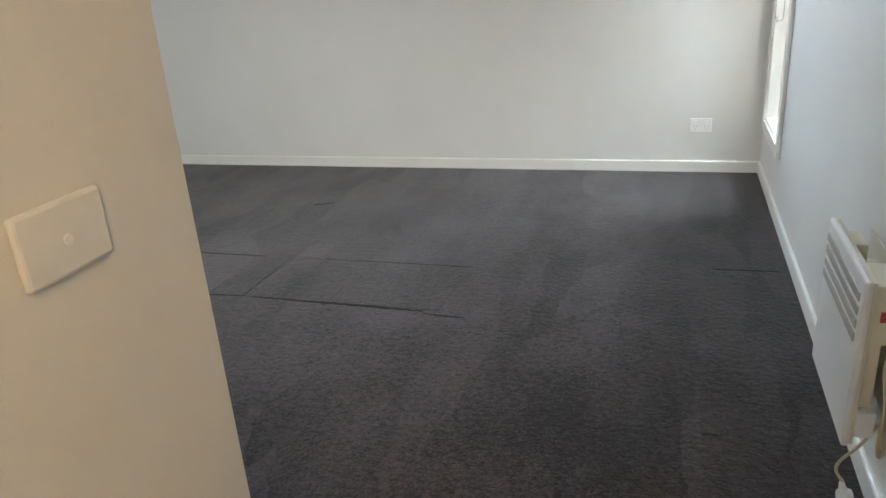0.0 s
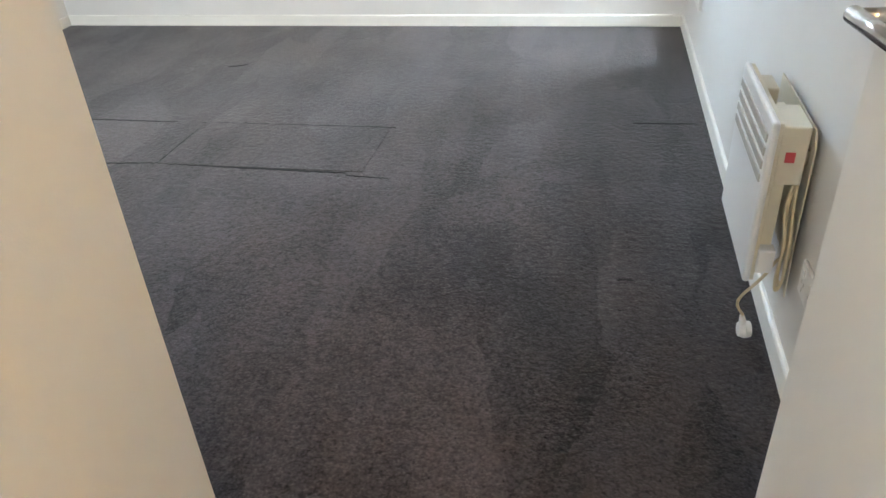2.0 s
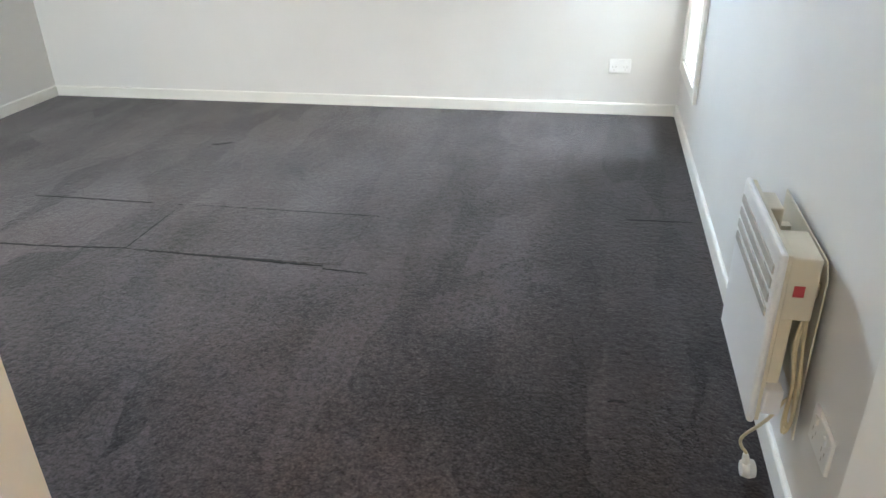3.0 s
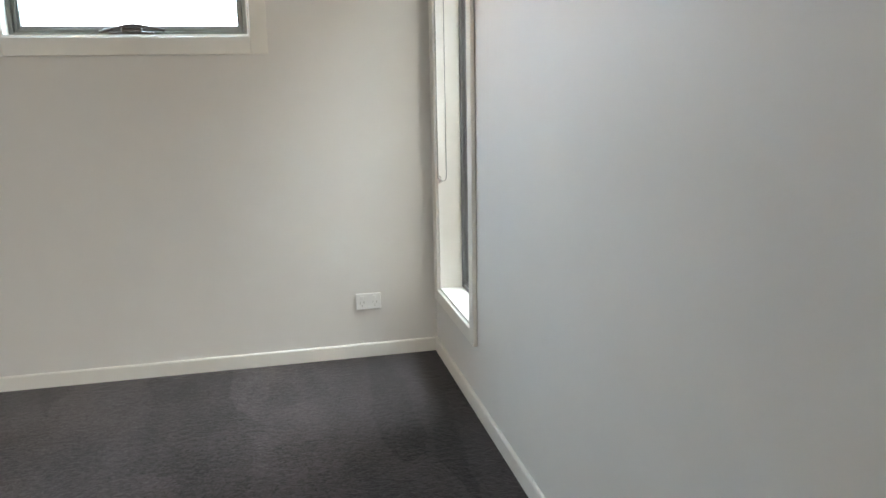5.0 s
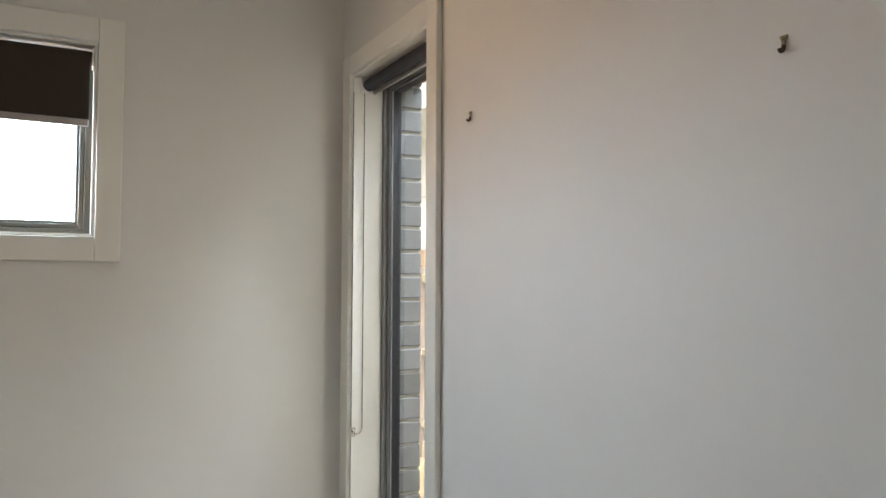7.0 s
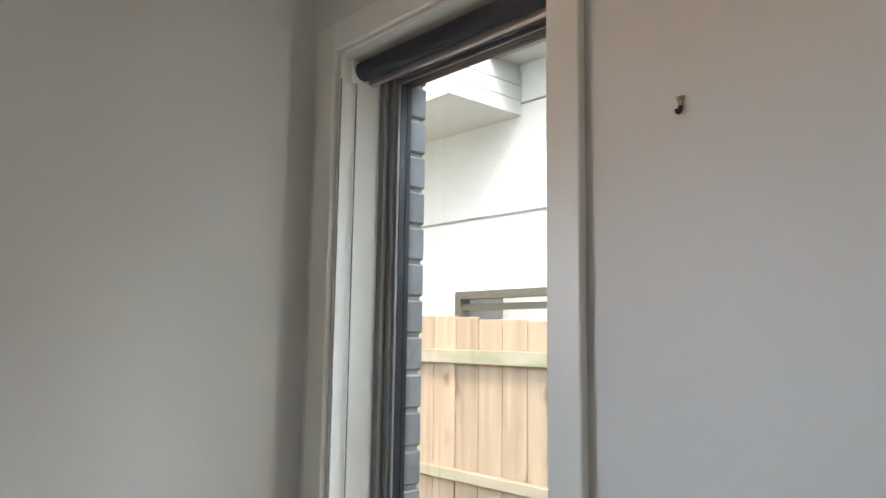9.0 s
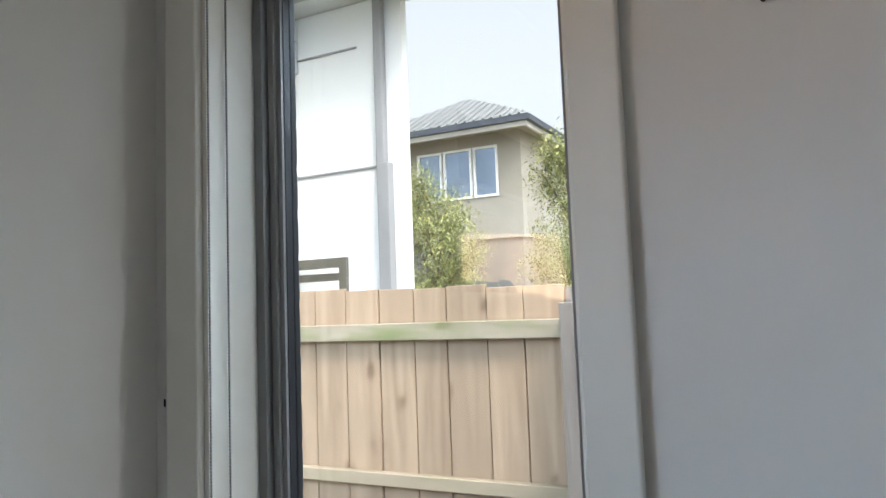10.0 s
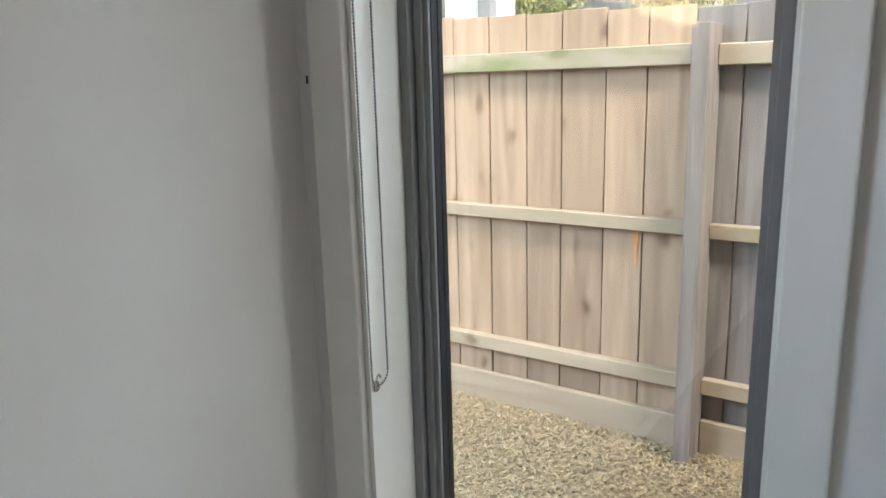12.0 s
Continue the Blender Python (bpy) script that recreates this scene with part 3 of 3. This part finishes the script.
def outlet(m, label):
    """A double power point, built flat on the local xz plane, facing -y."""
    o = empty("power_outlet", label, "power outlet", "power outlets")
    boxes("plate", [(-0.059, -0.009, -0.039, 0.059, -0.0003, 0.039)], PLASTIC, o, bevel=0.003)
    for sx in (-0.030, 0.030):
        boxes("rocker", [(sx - 0.007, -0.0125, 0.012, sx + 0.007, -0.008, 0.028)], PLASTIC, o, bevel=0.001)
        boxes("socket_slots", [(sx - 0.010, -0.0094, -0.010, sx - 0.0075, -0.0088, 0.000), (sx + 0.0075, -0.0094, -0.010, sx + 0.010, -0.0088, 0.000),
                               (sx - 0.0012, -0.0094, -0.026, sx + 0.0012, -0.0088, -0.016)], GRILLE, o)
    o.matrix_world = m
    return o


outlet(pose(-0.333, 0, 0.276), "white plastic double power outlet above the skirting")
outlet(pose(0, -3.03, 0.287, 0, 0, -90), "white plastic power outlet behind the open door")

sp = empty("switch_plate", "blank white plastic wall plate with a centre screw", "wall plate")
boxes("plate", [(NIBX + 0.0003, -3.930, 0.986, NIBX + 0.010, -3.818, 1.060)], PLATE, sp, bevel=0.004)
bm = bmesh.new()
cylinder(bm, (NIBX + 0.0095, -3.874, 1.021), (NIBX + 0.0125, -3.874, 1.021), 0.0055, sides=14)
part("screw_cap", bm, PLASTIC, sp)

boxes("wall_speck", [(-0.0015, -0.0200, 1.310, 0.0002, -0.0165, 1.322)], DIRT, bevel=0.0006)
tagged(bpy.data.objects["wall_speck"], "dark chip in the paint beside the window trim", "paint chip")

# ---- open door ----
door = empty("door_1", "white painted flush door standing open against the wall", "door", **S)
bm = bmesh.new()
box(bm, 0, 0, 0.008, 0.035, 0.82, 2.04, bevel=0.002)
part("leaf", bm, DOORP, door)
bm = bmesh.new()
cylinder(bm, (0, 0.760, 1.0), (-0.009, 0.760, 1.0), 0.026, sides=28)
part("rose", bm, CHROME, door, "round chrome rose")
bm = bmesh.new()
cylinder(bm, (-0.008, 0.760, 1.0), (-0.050, 0.760, 1.0), 0.0085, sides=18)
cylinder(bm, (-0.050, 0.769, 1.0), (-0.050, 0.640, 1.0), 0.0090, sides=22)
part("handle", bm, CHROME, door, "round chrome lever handle", smooth=True)
for hz in (0.25, 1.05, 1.85):
    bm = bmesh.new()
    cylinder(bm, (0.030, -0.004, hz - 0.045), (0.030, -0.004, hz + 0.045), 0.006, sides=10)
    part("hinge", bm, CHROME, door)
door.matrix_world = pose(-0.098, -4.362, 0, 0, 0, 5.6)

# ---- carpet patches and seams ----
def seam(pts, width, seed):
    """A cut line in the carpet: a narrow ragged strip, its furrow's shade put in as near-black."""
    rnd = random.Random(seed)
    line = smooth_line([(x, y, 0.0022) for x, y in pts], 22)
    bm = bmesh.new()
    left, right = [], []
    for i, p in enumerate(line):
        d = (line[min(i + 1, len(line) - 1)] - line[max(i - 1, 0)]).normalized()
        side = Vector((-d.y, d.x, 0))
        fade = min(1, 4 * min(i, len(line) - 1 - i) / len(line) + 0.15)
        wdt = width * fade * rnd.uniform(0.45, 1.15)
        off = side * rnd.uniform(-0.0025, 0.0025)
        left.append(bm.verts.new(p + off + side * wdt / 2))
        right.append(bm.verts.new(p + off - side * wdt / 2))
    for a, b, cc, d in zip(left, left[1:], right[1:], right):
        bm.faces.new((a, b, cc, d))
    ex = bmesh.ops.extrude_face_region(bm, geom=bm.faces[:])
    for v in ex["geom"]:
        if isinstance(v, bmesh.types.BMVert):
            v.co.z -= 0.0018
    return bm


cp = empty("carpet_patch", "rectangular carpet patch with visible cut seams in the floor", "carpet patch")
bm = bmesh.new()
box(bm, -2.168, -2.012, 0.0004, -1.312, -1.586, 0.0030, bevel=0.001)
part("patch", bm, PATCH, cp)
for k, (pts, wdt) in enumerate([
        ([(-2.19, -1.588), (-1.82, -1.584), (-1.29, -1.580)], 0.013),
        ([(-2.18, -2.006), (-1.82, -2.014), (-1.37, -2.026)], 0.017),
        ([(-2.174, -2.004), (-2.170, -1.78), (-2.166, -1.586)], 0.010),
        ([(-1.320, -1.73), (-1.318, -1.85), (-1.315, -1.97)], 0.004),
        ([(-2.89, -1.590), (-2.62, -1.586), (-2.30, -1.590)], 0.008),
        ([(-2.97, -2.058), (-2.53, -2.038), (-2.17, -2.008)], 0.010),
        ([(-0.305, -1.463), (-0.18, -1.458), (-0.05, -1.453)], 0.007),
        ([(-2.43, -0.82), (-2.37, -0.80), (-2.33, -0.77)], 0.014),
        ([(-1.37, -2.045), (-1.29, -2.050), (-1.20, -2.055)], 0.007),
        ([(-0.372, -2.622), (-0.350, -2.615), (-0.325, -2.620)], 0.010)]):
    part("seam", seam(pts, wdt, k), SEAM_SHADE, cp)

# ---- panel heater on the east wall ----
ht = empty("panel_heater", "cream and white electric panel heater hung on the wall", "heater")
bm = bmesh.new()
box(bm, -0.116, -2.978, 0.236, -0.100, -2.590, 0.618, bevel=0.007)
part("front_panel", bm, PANEL, ht, "white enamelled front panel")
bm = bmesh.new()
box(bm, -0.101, -2.972, 0.240, -0.092, -2.596, 0.614, bevel=0.002)
part("panel_rim", bm, CREAM, ht)
for k in range(4):
    bm = bmesh.new()
    z = 0.585 - k * 0.030
    box(bm, -0.1195, -2.955, z - 0.020, -0.1150, -2.610, z, bevel=0.002)
    part("vent_slat", bm, GRILLE, ht)
bm = bmesh.new()
box(bm, -0.094, -2.962, 0.474, -0.036, -2.835, 0.604, bevel=0.004)
part("control_box", bm, CREAM, ht, "cream plastic control housing")
bm = bmesh.new()
box(bm, -0.094, -2.958, 0.250, -0.066, -2.605, 0.480, bevel=0.003)
part("casing", bm, CREAM, ht)
bm = bmesh.new()
box(bm, -0.094, -2.700, 0.474, -0.050, -2.605, 0.590, bevel=0.004)
part("end_housing", bm, CREAM, ht)
bm = bmesh.new()
v = [(-0.017, -2.560, 0.580), (-0.017, -2.915, 0.580), (-0.017, -2.938, 0.550), (-0.017, -2.944, 0.330), (-0.017, -2.960, 0.190), (-0.017, -2.935, 0.205), (-0.017, -2.880, 0.260), (-0.017, -2.560, 0.260)]
face = bm.faces.new([bm.verts.new(q) for q in v])
ex = bmesh.ops.extrude_face_region(bm, geom=[face])
for g in ex["geom"]:
    if isinstance(g, bmesh.types.BMVert):
        g.co.x += 0.003
part("wall_bracket", bm, CREAM, ht, "flat cream wall bracket")
for yy in (-2.89, -2.65):
    boxes("spacer", [(-0.0142, yy - 0.01, 0.44, -0.0003, yy + 0.01, 0.50)], CREAM, ht)
for yy in (-2.90, -2.64):
    boxes("stay", [(-0.067, yy - 0.012, 0.50, -0.015, yy + 0.012, 0.53)], CREAM, ht)
boxes("label", [(-0.0775, -2.9634, 0.526, -0.0585, -2.9615, 0.549)], RED, ht)
bm = bmesh.new()
box(bm, -0.094, -2.986, 0.268, -0.060, -2.950, 0.326, bevel=0.004)
part("terminal_box", bm, PANEL, ht, "white cord terminal box")
rnd = random.Random(4)
for k in range(4):
    bm = bmesh.new()
    o = rnd.uniform(-0.006, 0.006)
    tube(bm, smooth_line([(-0.040 + o, -2.945, 0.48 - 0.01 * k), (-0.052 + o, -2.968 - 0.002 * k, 0.42), (-0.046, -2.974 - 0.002 * k, 0.34), (-0.040 + o, -2.968, 0.22 + 0.012 * k),
                          (-0.030, -2.966, 0.235), (-0.032 + o, -2.972 - 0.003 * k, 0.33), (-0.038, -2.962, 0.41), (-0.036 + o, -2.945, 0.47)], 6), 0.0034, 7)
    part("cord_loop", bm, CORD, ht, "folded cream power cord", smooth=True)
bm = bmesh.new()
tube(bm, smooth_line([(-0.036, -2.962, 0.300), (-0.052, -2.968, 0.290), (-0.066, -2.972, 0.262), (-0.082, -2.960, 0.222), (-0.096, -2.925, 0.165), (-0.096, -2.895, 0.122), (-0.088, -2.882, 0.094), (-0.074, -2.880, 0.074)], 7), 0.0036, 8)
part("cord", bm, CORD, ht, smooth=True)
bm = bmesh.new()
cylinder(bm, (-0.066, -2.880, 0.030), (-0.052, -2.878, 0.030), 0.0225, 0.0200, 24)
cylinder(bm, (-0.080, -2.881, 0.030), (-0.066, -2.880, 0.030), 0.0175, 0.0225, 24)
cylinder(bm, (-0.076, -2.880, 0.072), (-0.068, -2.880, 0.034), 0.006, 0.012, 14)
part("plug", bm, PLASTIC, ht, "white moulded three-pin plug")
ht.location.y = 0.036

# ---- outdoors: brick skin of this house ----
# unseen top carried up to 3.3 m to hold sun off the fence
bw = boxes("brick_wall", [(0.172, -0.050, 0.0, 0.282, 0.29, 2.2), (0.172, -6.6, 0.0, 0.29, WY0 - 0.03, 3.3), (0.172, WY0 - 0.03, 0.0, 0.29, -0.050, WZ0 - 0.02), (0.172, WY0 - 0.03, 2.2, 0.29, 0.29, 3.3), (0.172, WY0 - 0.03, WZ1 + 0.02, 0.29, -0.050, 2.2),
                          (LEFT, 0.175, 2.72, 0.162, 0.29, 3.3)], MORTAR)
tagged(bw, "blue-grey brick outer wall with pale mortar", "brick wall", **S)
bm = bmesh.new()
box(bm, -0.055, -0.115, -0.038, 0.055, 0.115, 0.038, bevel=0.0)
bmesh.ops.bevel(bm, geom=bm.edges[:], offset=0.004, segments=1, affect='EDGES')
brick_me = mesh_of("brick", bm, BRICK)
bm = bmesh.new()
box(bm, -0.055, -0.053, -0.038, 0.055, 0.053, 0.038)
bmesh.ops.bevel(bm, geom=bm.edges[:], offset=0.004, segments=1, affect='EDGES')
half_me = mesh_of("half_brick", bm, BRICK)
for k in range(25):
    z = 0.045 + k * 0.086
    o = new("brick", brick_me if k % 2 else half_me)
    o.parent = bw
    o.location = (0.229, -0.062 + (0.115 if k % 2 else 0.053), z)
    o.rotation_euler = (0, 0, random.uniform(-0.006, 0.006))

# ---- outdoors: ground, chips, fence ----
g = boxes("ground", [(0.30, -300, -0.4, 400, 300, 0.045), (-400, 0.30, -0.4, 0.30, 300, 0.045), (-400, -300, -0.4, LEFT - 0.4, 0.30, 0.045)], GROUND)
tagged(g, "dry open ground around the houses", "ground", **S)
mb = boxes("mulch_strip", [(0.30, -2.6, 0.040, 1.512, 3.4, 0.066)], MULCH)
tagged(mb, "strip of pale wood-chip mulch beside the fence", "mulch", kind="stuff")
rnd = random.Random(11)
verts, faces = [], []
for i in range(21000):
    x, y = rnd.uniform(0.75, 1.506), rnd.uniform(-0.75, 1.35)
    z = 0.067 + rnd.random() * 0.016
    l, wdt, th = rnd.uniform(0.0025, 0.0075), rnd.uniform(0.0018, 0.0038), rnd.uniform(0.001, 0.003)
    e = Euler((rnd.uniform(-0.6, 0.6), rnd.uniform(-0.6, 0.6), rnd.uniform(0, 6.28))).to_matrix()
    n0 = len(verts)
    for sx, sy, sz in ((-1, -1, -1), (1, -0.6, -1), (1, 1, -1), (-1, 0.7, -1), (-1, -1, 1), (1, -0.6, 1), (1, 1, 1), (-1, 0.7, 1)):
        verts.append(tuple(Vector((x, y, z)) + e @ Vector((sx * l, sy * wdt, sz * th))))
    for q in ((0, 3, 2, 1), (4, 5, 6, 7), (0, 1, 5, 4), (1, 2, 6, 5), (2, 3, 7, 6), (3, 0, 4, 7)):
        faces.append(tuple(n0 + j for j in q))
me = bpy.data.meshes.new("wood_chips")
me.from_pydata(verts, [], faces)
me.materials.append(CHIPS)
tagged(new("wood_chips", me), "loose straw-coloured wood chips on the ground", "wood chips", kind="stuff")

fence = empty("paling_fence", "weathered pine paling fence with rails and a grey post", "fence")
rnd = random.Random(5)
joints = [0.722, 0.570, 0.418, 0.282, 0.122, -0.017, -0.166]
while joints[0] < 3.2:
    joints.insert(0, joints[0] + rnd.uniform(0.140, 0.154))
while joints[-1] > -2.3:
    joints.append(joints[-1] - rnd.uniform(0.140, 0.154))
for y1, y0 in zip(joints, joints[1:]):
    bm = bmesh.new()
    top = 1.520 + 0.030 * y1 + rnd.uniform(-0.006, 0.006)
    dx = rnd.uniform(-0.0025, 0.0025)
    box(bm, 1.541 + dx, y0 + 0.004, 0.09, 1.556 + dx, y1, top)
    bmesh.ops.bevel(bm, geom=bm.edges[:], offset=0.002, segments=1, affect='EDGES')
    # palings beyond the post carry the glass veil in their colour
    part("paling", bm, PALING if y1 > -0.1 else PALING_VEILED, fence)
boxes("backing_paling", [(1.5605, -2.4, 0.10, 1.572, 3.2, 1.44)], POSTM, fence)
POST = -0.222
for z0, z1, m_ in ((1.342, 1.406, RAILG), (0.812, 0.860, RAILM2), (0.288, 0.342, RAILM2)):
    for a, b, dz in ((POST + 0.035, 2.40, 0.0), (-2.4, POST - 0.019, -0.006)):
        bm = bmesh.new()
        box(bm, 1.502, a, z0 + dz, 1.5385, b, z1 + dz)
        bmesh.ops.bevel(bm, geom=bm.edges[:], offset=0.003, segments=1, affect='EDGES')
        part("rail", bm, m_, fence)
for a, b in ((POST + 0.035, 2.40), (-2.4, POST - 0.019)):
    bm = bmesh.new()
    box(bm, 1.512, a, 0.040, 1.5385, b, 0.186)
    bmesh.ops.bevel(bm, geom=bm.edges[:], offset=0.003, segments=1, affect='EDGES')
    part("plinth_board", bm, RAILW, fence)
for yy in (POST, 2.436, -2.436):
    bm = bmesh.new()
    box(bm, 1.400, yy - 0.018, 0.02, 1.5385, yy + 0.034, 1.458, bevel=0.004)
    part("post", bm, POSTM, fence, "grey weathered square fence post")

bm = bmesh.new()
for y_a, y_b, z_a, z_b in ((-0.004, 0.016, 0.760, 0.811), (-0.001, 0.012, 0.725, 0.761), (0.000, 0.008, 0.690, 0.726)):
    box(bm, 1.5360, y_a, z_a, 1.5384, y_b, z_b)
part("paint_mark", bm, ORANGE, fence, "orange crayon mark on a paling")

# ---- outdoors: white neighbouring house ----
nh = empty("neighbour_house", "two-storey white rendered house behind the fence", "house")
NX = 3.2
boxes("wall", [(NX, 1.40, -0.1, 3.27, 1.86, 3.555), (NX, 2.94, -0.1, 3.27, 12.0, 3.555), (NX, 1.86, -0.1, 3.27, 2.94, 1.2), (NX, 1.86, 1.83, 3.27, 2.94, 3.555), (3.8, 3.0, -0.1, 6.0, 12.0, 3.555)], RENDER, nh)
wn_ = boxes("window", [(NX - 0.03, 1.86, 1.77, NX + 0.08, 2.94, 1.83), (NX - 0.03, 1.86, 1.2, NX + 0.08, 1.92, 1.77), (NX - 0.03, 2.88, 1.2, NX + 0.08, 2.94, 1.77), (NX, 1.92, 1.68, NX + 0.06, 2.88, 1.73)], ALUBEIGE, nh)
boxes("pane", [(NX + 0.03, 1.92, 1.2, NX + 0.036, 2.88, 1.77)], GLASS, wn_)
boxes("joint_strip", [(NX - 0.012, 1.58, 2.405, NX - 0.0005, 9.0, 2.417)], PIPE, nh)
boxes("joint_strip", [(NX - 0.012, 1.75, 3.24, NX - 0.0005, 9.0, 3.252)], PIPE, nh)
bm = bmesh.new()
box(bm, NX - 0.075, 1.485, 0.0, NX - 0.002, 1.575, 2.42, bevel=0.008)
box(bm, NX - 0.060, 1.520, 2.38, NX - 0.004, 1.585, 3.55, bevel=0.008)
part("downpipe", bm, PIPE, nh)
boxes("eave", [(NX - 0.26, 1.16, 3.56, 3.36, 12.0, 3.62)], CLAD, nh)
boxes("gutter", [(NX - 0.36, 1.06, 3.53, NX - 0.262, 12.0, 3.66), (NX - 0.26, 1.06, 3.53, 3.36, 1.158, 3.66)], PIPE, nh)
bm = bmesh.new()
for a, b in (((NX - 0.36, 1.06, 3.665), (3.36, 12.0, 3.665)),):
    low = [bm.verts.new(q) for q in ((a[0], a[1], a[2]), (b[0], a[1], a[2]), (b[0], b[1], a[2]), (a[0], b[1], a[2]))]
    top = [bm.verts.new(q) for q in ((b[0], a[1] + 1.1, 4.15), (b[0], b[1], 4.15))]
    bm.faces.new(low[::-1])
    bm.faces.new((low[0], low[1], top[0]))
    bm.faces.new((low[1], low[2], top[1], top[0]))
    bm.faces.new((low[2], low[3], top[1]))
    bm.faces.new((low[3], low[0], top[0], top[1]))
part("roof", bm, ROOF, nh)
boxes("upper_bay", [(2.45, 2.27, 3.15, NX - 0.001, 6.0, 3.555)], CLAD, nh)
for k in range(3):
    boxes("weatherboard", [(2.44, 2.252 - 0.004, 3.152 + 0.117 * k, NX - 0.002, 2.269, 3.262 + 0.117 * k)], CLAD, nh)

# ---- outdoors: beige house with a hip roof, far behind ----
fh = empty("beige_house", "beige rendered two-storey house with a grey tiled hip roof", "house")
FX = 14.0
boxes("wall", [(FX, 4.95, 3.2, FX + 8, 5.50, 5.60), (FX, 7.55, 3.2, FX + 8, 12, 5.60), (FX, 5.50, 3.2, FX + 8, 7.55, 4.15), (FX, 5.50, 5.30, FX + 8, 7.55, 5.60), (FX + 0.8, 5.50, 4.15, FX + 8, 7.55, 5.30)], BEIGE, fh)
boxes("lower_wall", [(FX + 0.05, 5.0, -0.2, FX + 7.9, 12, 3.2)], LOWER, fh)
for a, b in ((5.50, 6.10), (6.14, 6.86), (6.90, 7.55)):
    fw = boxes("window", ring(a, b, 4.15, 5.30, 0.05, FX - 0.03, FX + 0.06), RENDER, fh)
    boxes("pane", [(FX + 0.02, a + 0.05, 4.20, FX + 0.03, b - 0.05, 5.25)], FARGLASS, fw)
boxes("fascia", [(FX - 0.46, 4.62, 5.52, FX - 0.40, 12.4, 5.66), (FX - 0.40, 4.62, 5.52, FX + 8, 4.68, 5.66)], RENDER, fh)
boxes("soffit", [(FX - 0.40, 4.68, 5.58, FX + 8, 12.4, 5.62)], BEIGE, fh)
boxes("gutter", [(FX - 0.56, 4.52, 5.62, FX - 0.46, 9.2, 5.74), (FX - 0.46, 4.52, 5.62, FX + 8, 4.62, 5.74)], ROOFDARK, fh)
bm = bmesh.new()
ya, yb, xa, xb, ze = 4.52, 9.0, FX - 0.56, FX + 8, 5.75
apex = Vector((FX + 1.7, 6.95, 7.00))
b0 = [Vector(q) for q in ((xa, ya, ze), (xa, yb, ze), (xb, yb, ze), (xb, ya, ze))]
vs = [bm.verts.new(q) for q in b0] + [bm.verts.new(apex), bm.verts.new((FX + 6, 6.95, 7.00))]
for q in ((0, 1, 4), (1, 2, 5, 4), (2, 3, 5), (3, 0, 4, 5), (3, 2, 1, 0)):
    bm.faces.new([vs[j] for j in q])
for k in range(1, 21):
    y = ya + (yb - ya) * k / 21
    s_ = 1 - abs(y - 6.95) / (6.95 - ya if y < 6.95 else yb - 6.95)
    if s_ > 0.05:
        tube(bm, [Vector((xa, y, ze + 0.01)), Vector((xa, y, ze + 0.01)).lerp(Vector((apex.x, y, apex.z)), s_)], 0.035, 5)
part("roof", bm, ROOF, fh)
fh.location = (0, -0.20, -0.17)


# ---- outdoors: trees ----
def tree(x, y, height, spread, low, seed, label, leaves=26000):
    """A trunk with limbs and an uneven crown of small leaves gathered in sprays."""
    rnd = random.Random(seed)
    t = empty("tree", label, "tree", "garden trees")
    bm = bmesh.new()
    tips = []
    cylinder(bm, (x, y, -0.05), (x + 0.05, y + 0.03, height * 0.55), 0.075, 0.045, 9)
    for k in range(34):
        a, hh = rnd.uniform(0, 6.28), rnd.uniform(low, height)
        f_ = math.sin(math.pi * min(1, max(0.12, (hh - low + 0.35) / (height - low + 0.5)))) ** 0.6
        r = spread * f_ * rnd.uniform(0.25, 1.0)
        tip = Vector((x + r * math.cos(a), y + r * math.sin(a), hh))
        root = Vector((x, y, max(0.5, hh - 0.35 - r * 0.6)))
        cylinder(bm, root, tip, 0.022, 0.006, 5)
        tips.append((tip, root))
    part("trunk", bm, BARK, t)
    # sunlit and shaded leaf colours, both strewn through the whole crown
    for name, mm, share in (("crown", LEAF, 0.65), ("shaded_crown", LEAF_SHADED, 0.35)):
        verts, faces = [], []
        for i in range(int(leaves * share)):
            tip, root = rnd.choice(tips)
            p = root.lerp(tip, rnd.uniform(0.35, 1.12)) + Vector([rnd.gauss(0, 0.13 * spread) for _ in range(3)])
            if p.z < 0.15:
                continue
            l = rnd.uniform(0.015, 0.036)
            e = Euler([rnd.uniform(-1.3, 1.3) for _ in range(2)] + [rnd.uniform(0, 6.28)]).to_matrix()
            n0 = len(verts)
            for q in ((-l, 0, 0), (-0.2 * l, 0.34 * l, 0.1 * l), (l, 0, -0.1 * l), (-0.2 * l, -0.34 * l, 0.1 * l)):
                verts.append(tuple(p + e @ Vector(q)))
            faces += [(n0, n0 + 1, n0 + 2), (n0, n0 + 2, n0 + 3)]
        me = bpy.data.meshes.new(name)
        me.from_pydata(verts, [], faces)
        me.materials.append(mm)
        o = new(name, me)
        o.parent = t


tree(9.0, 4.35, 3.55, 0.95, 0.8, 21, "leafy green garden tree with sunlit and shaded leaf colours")
tree(9.0, 2.15, 3.85, 1.0, 0.8, 22, "tall airy garden tree with yellow-green leaves")
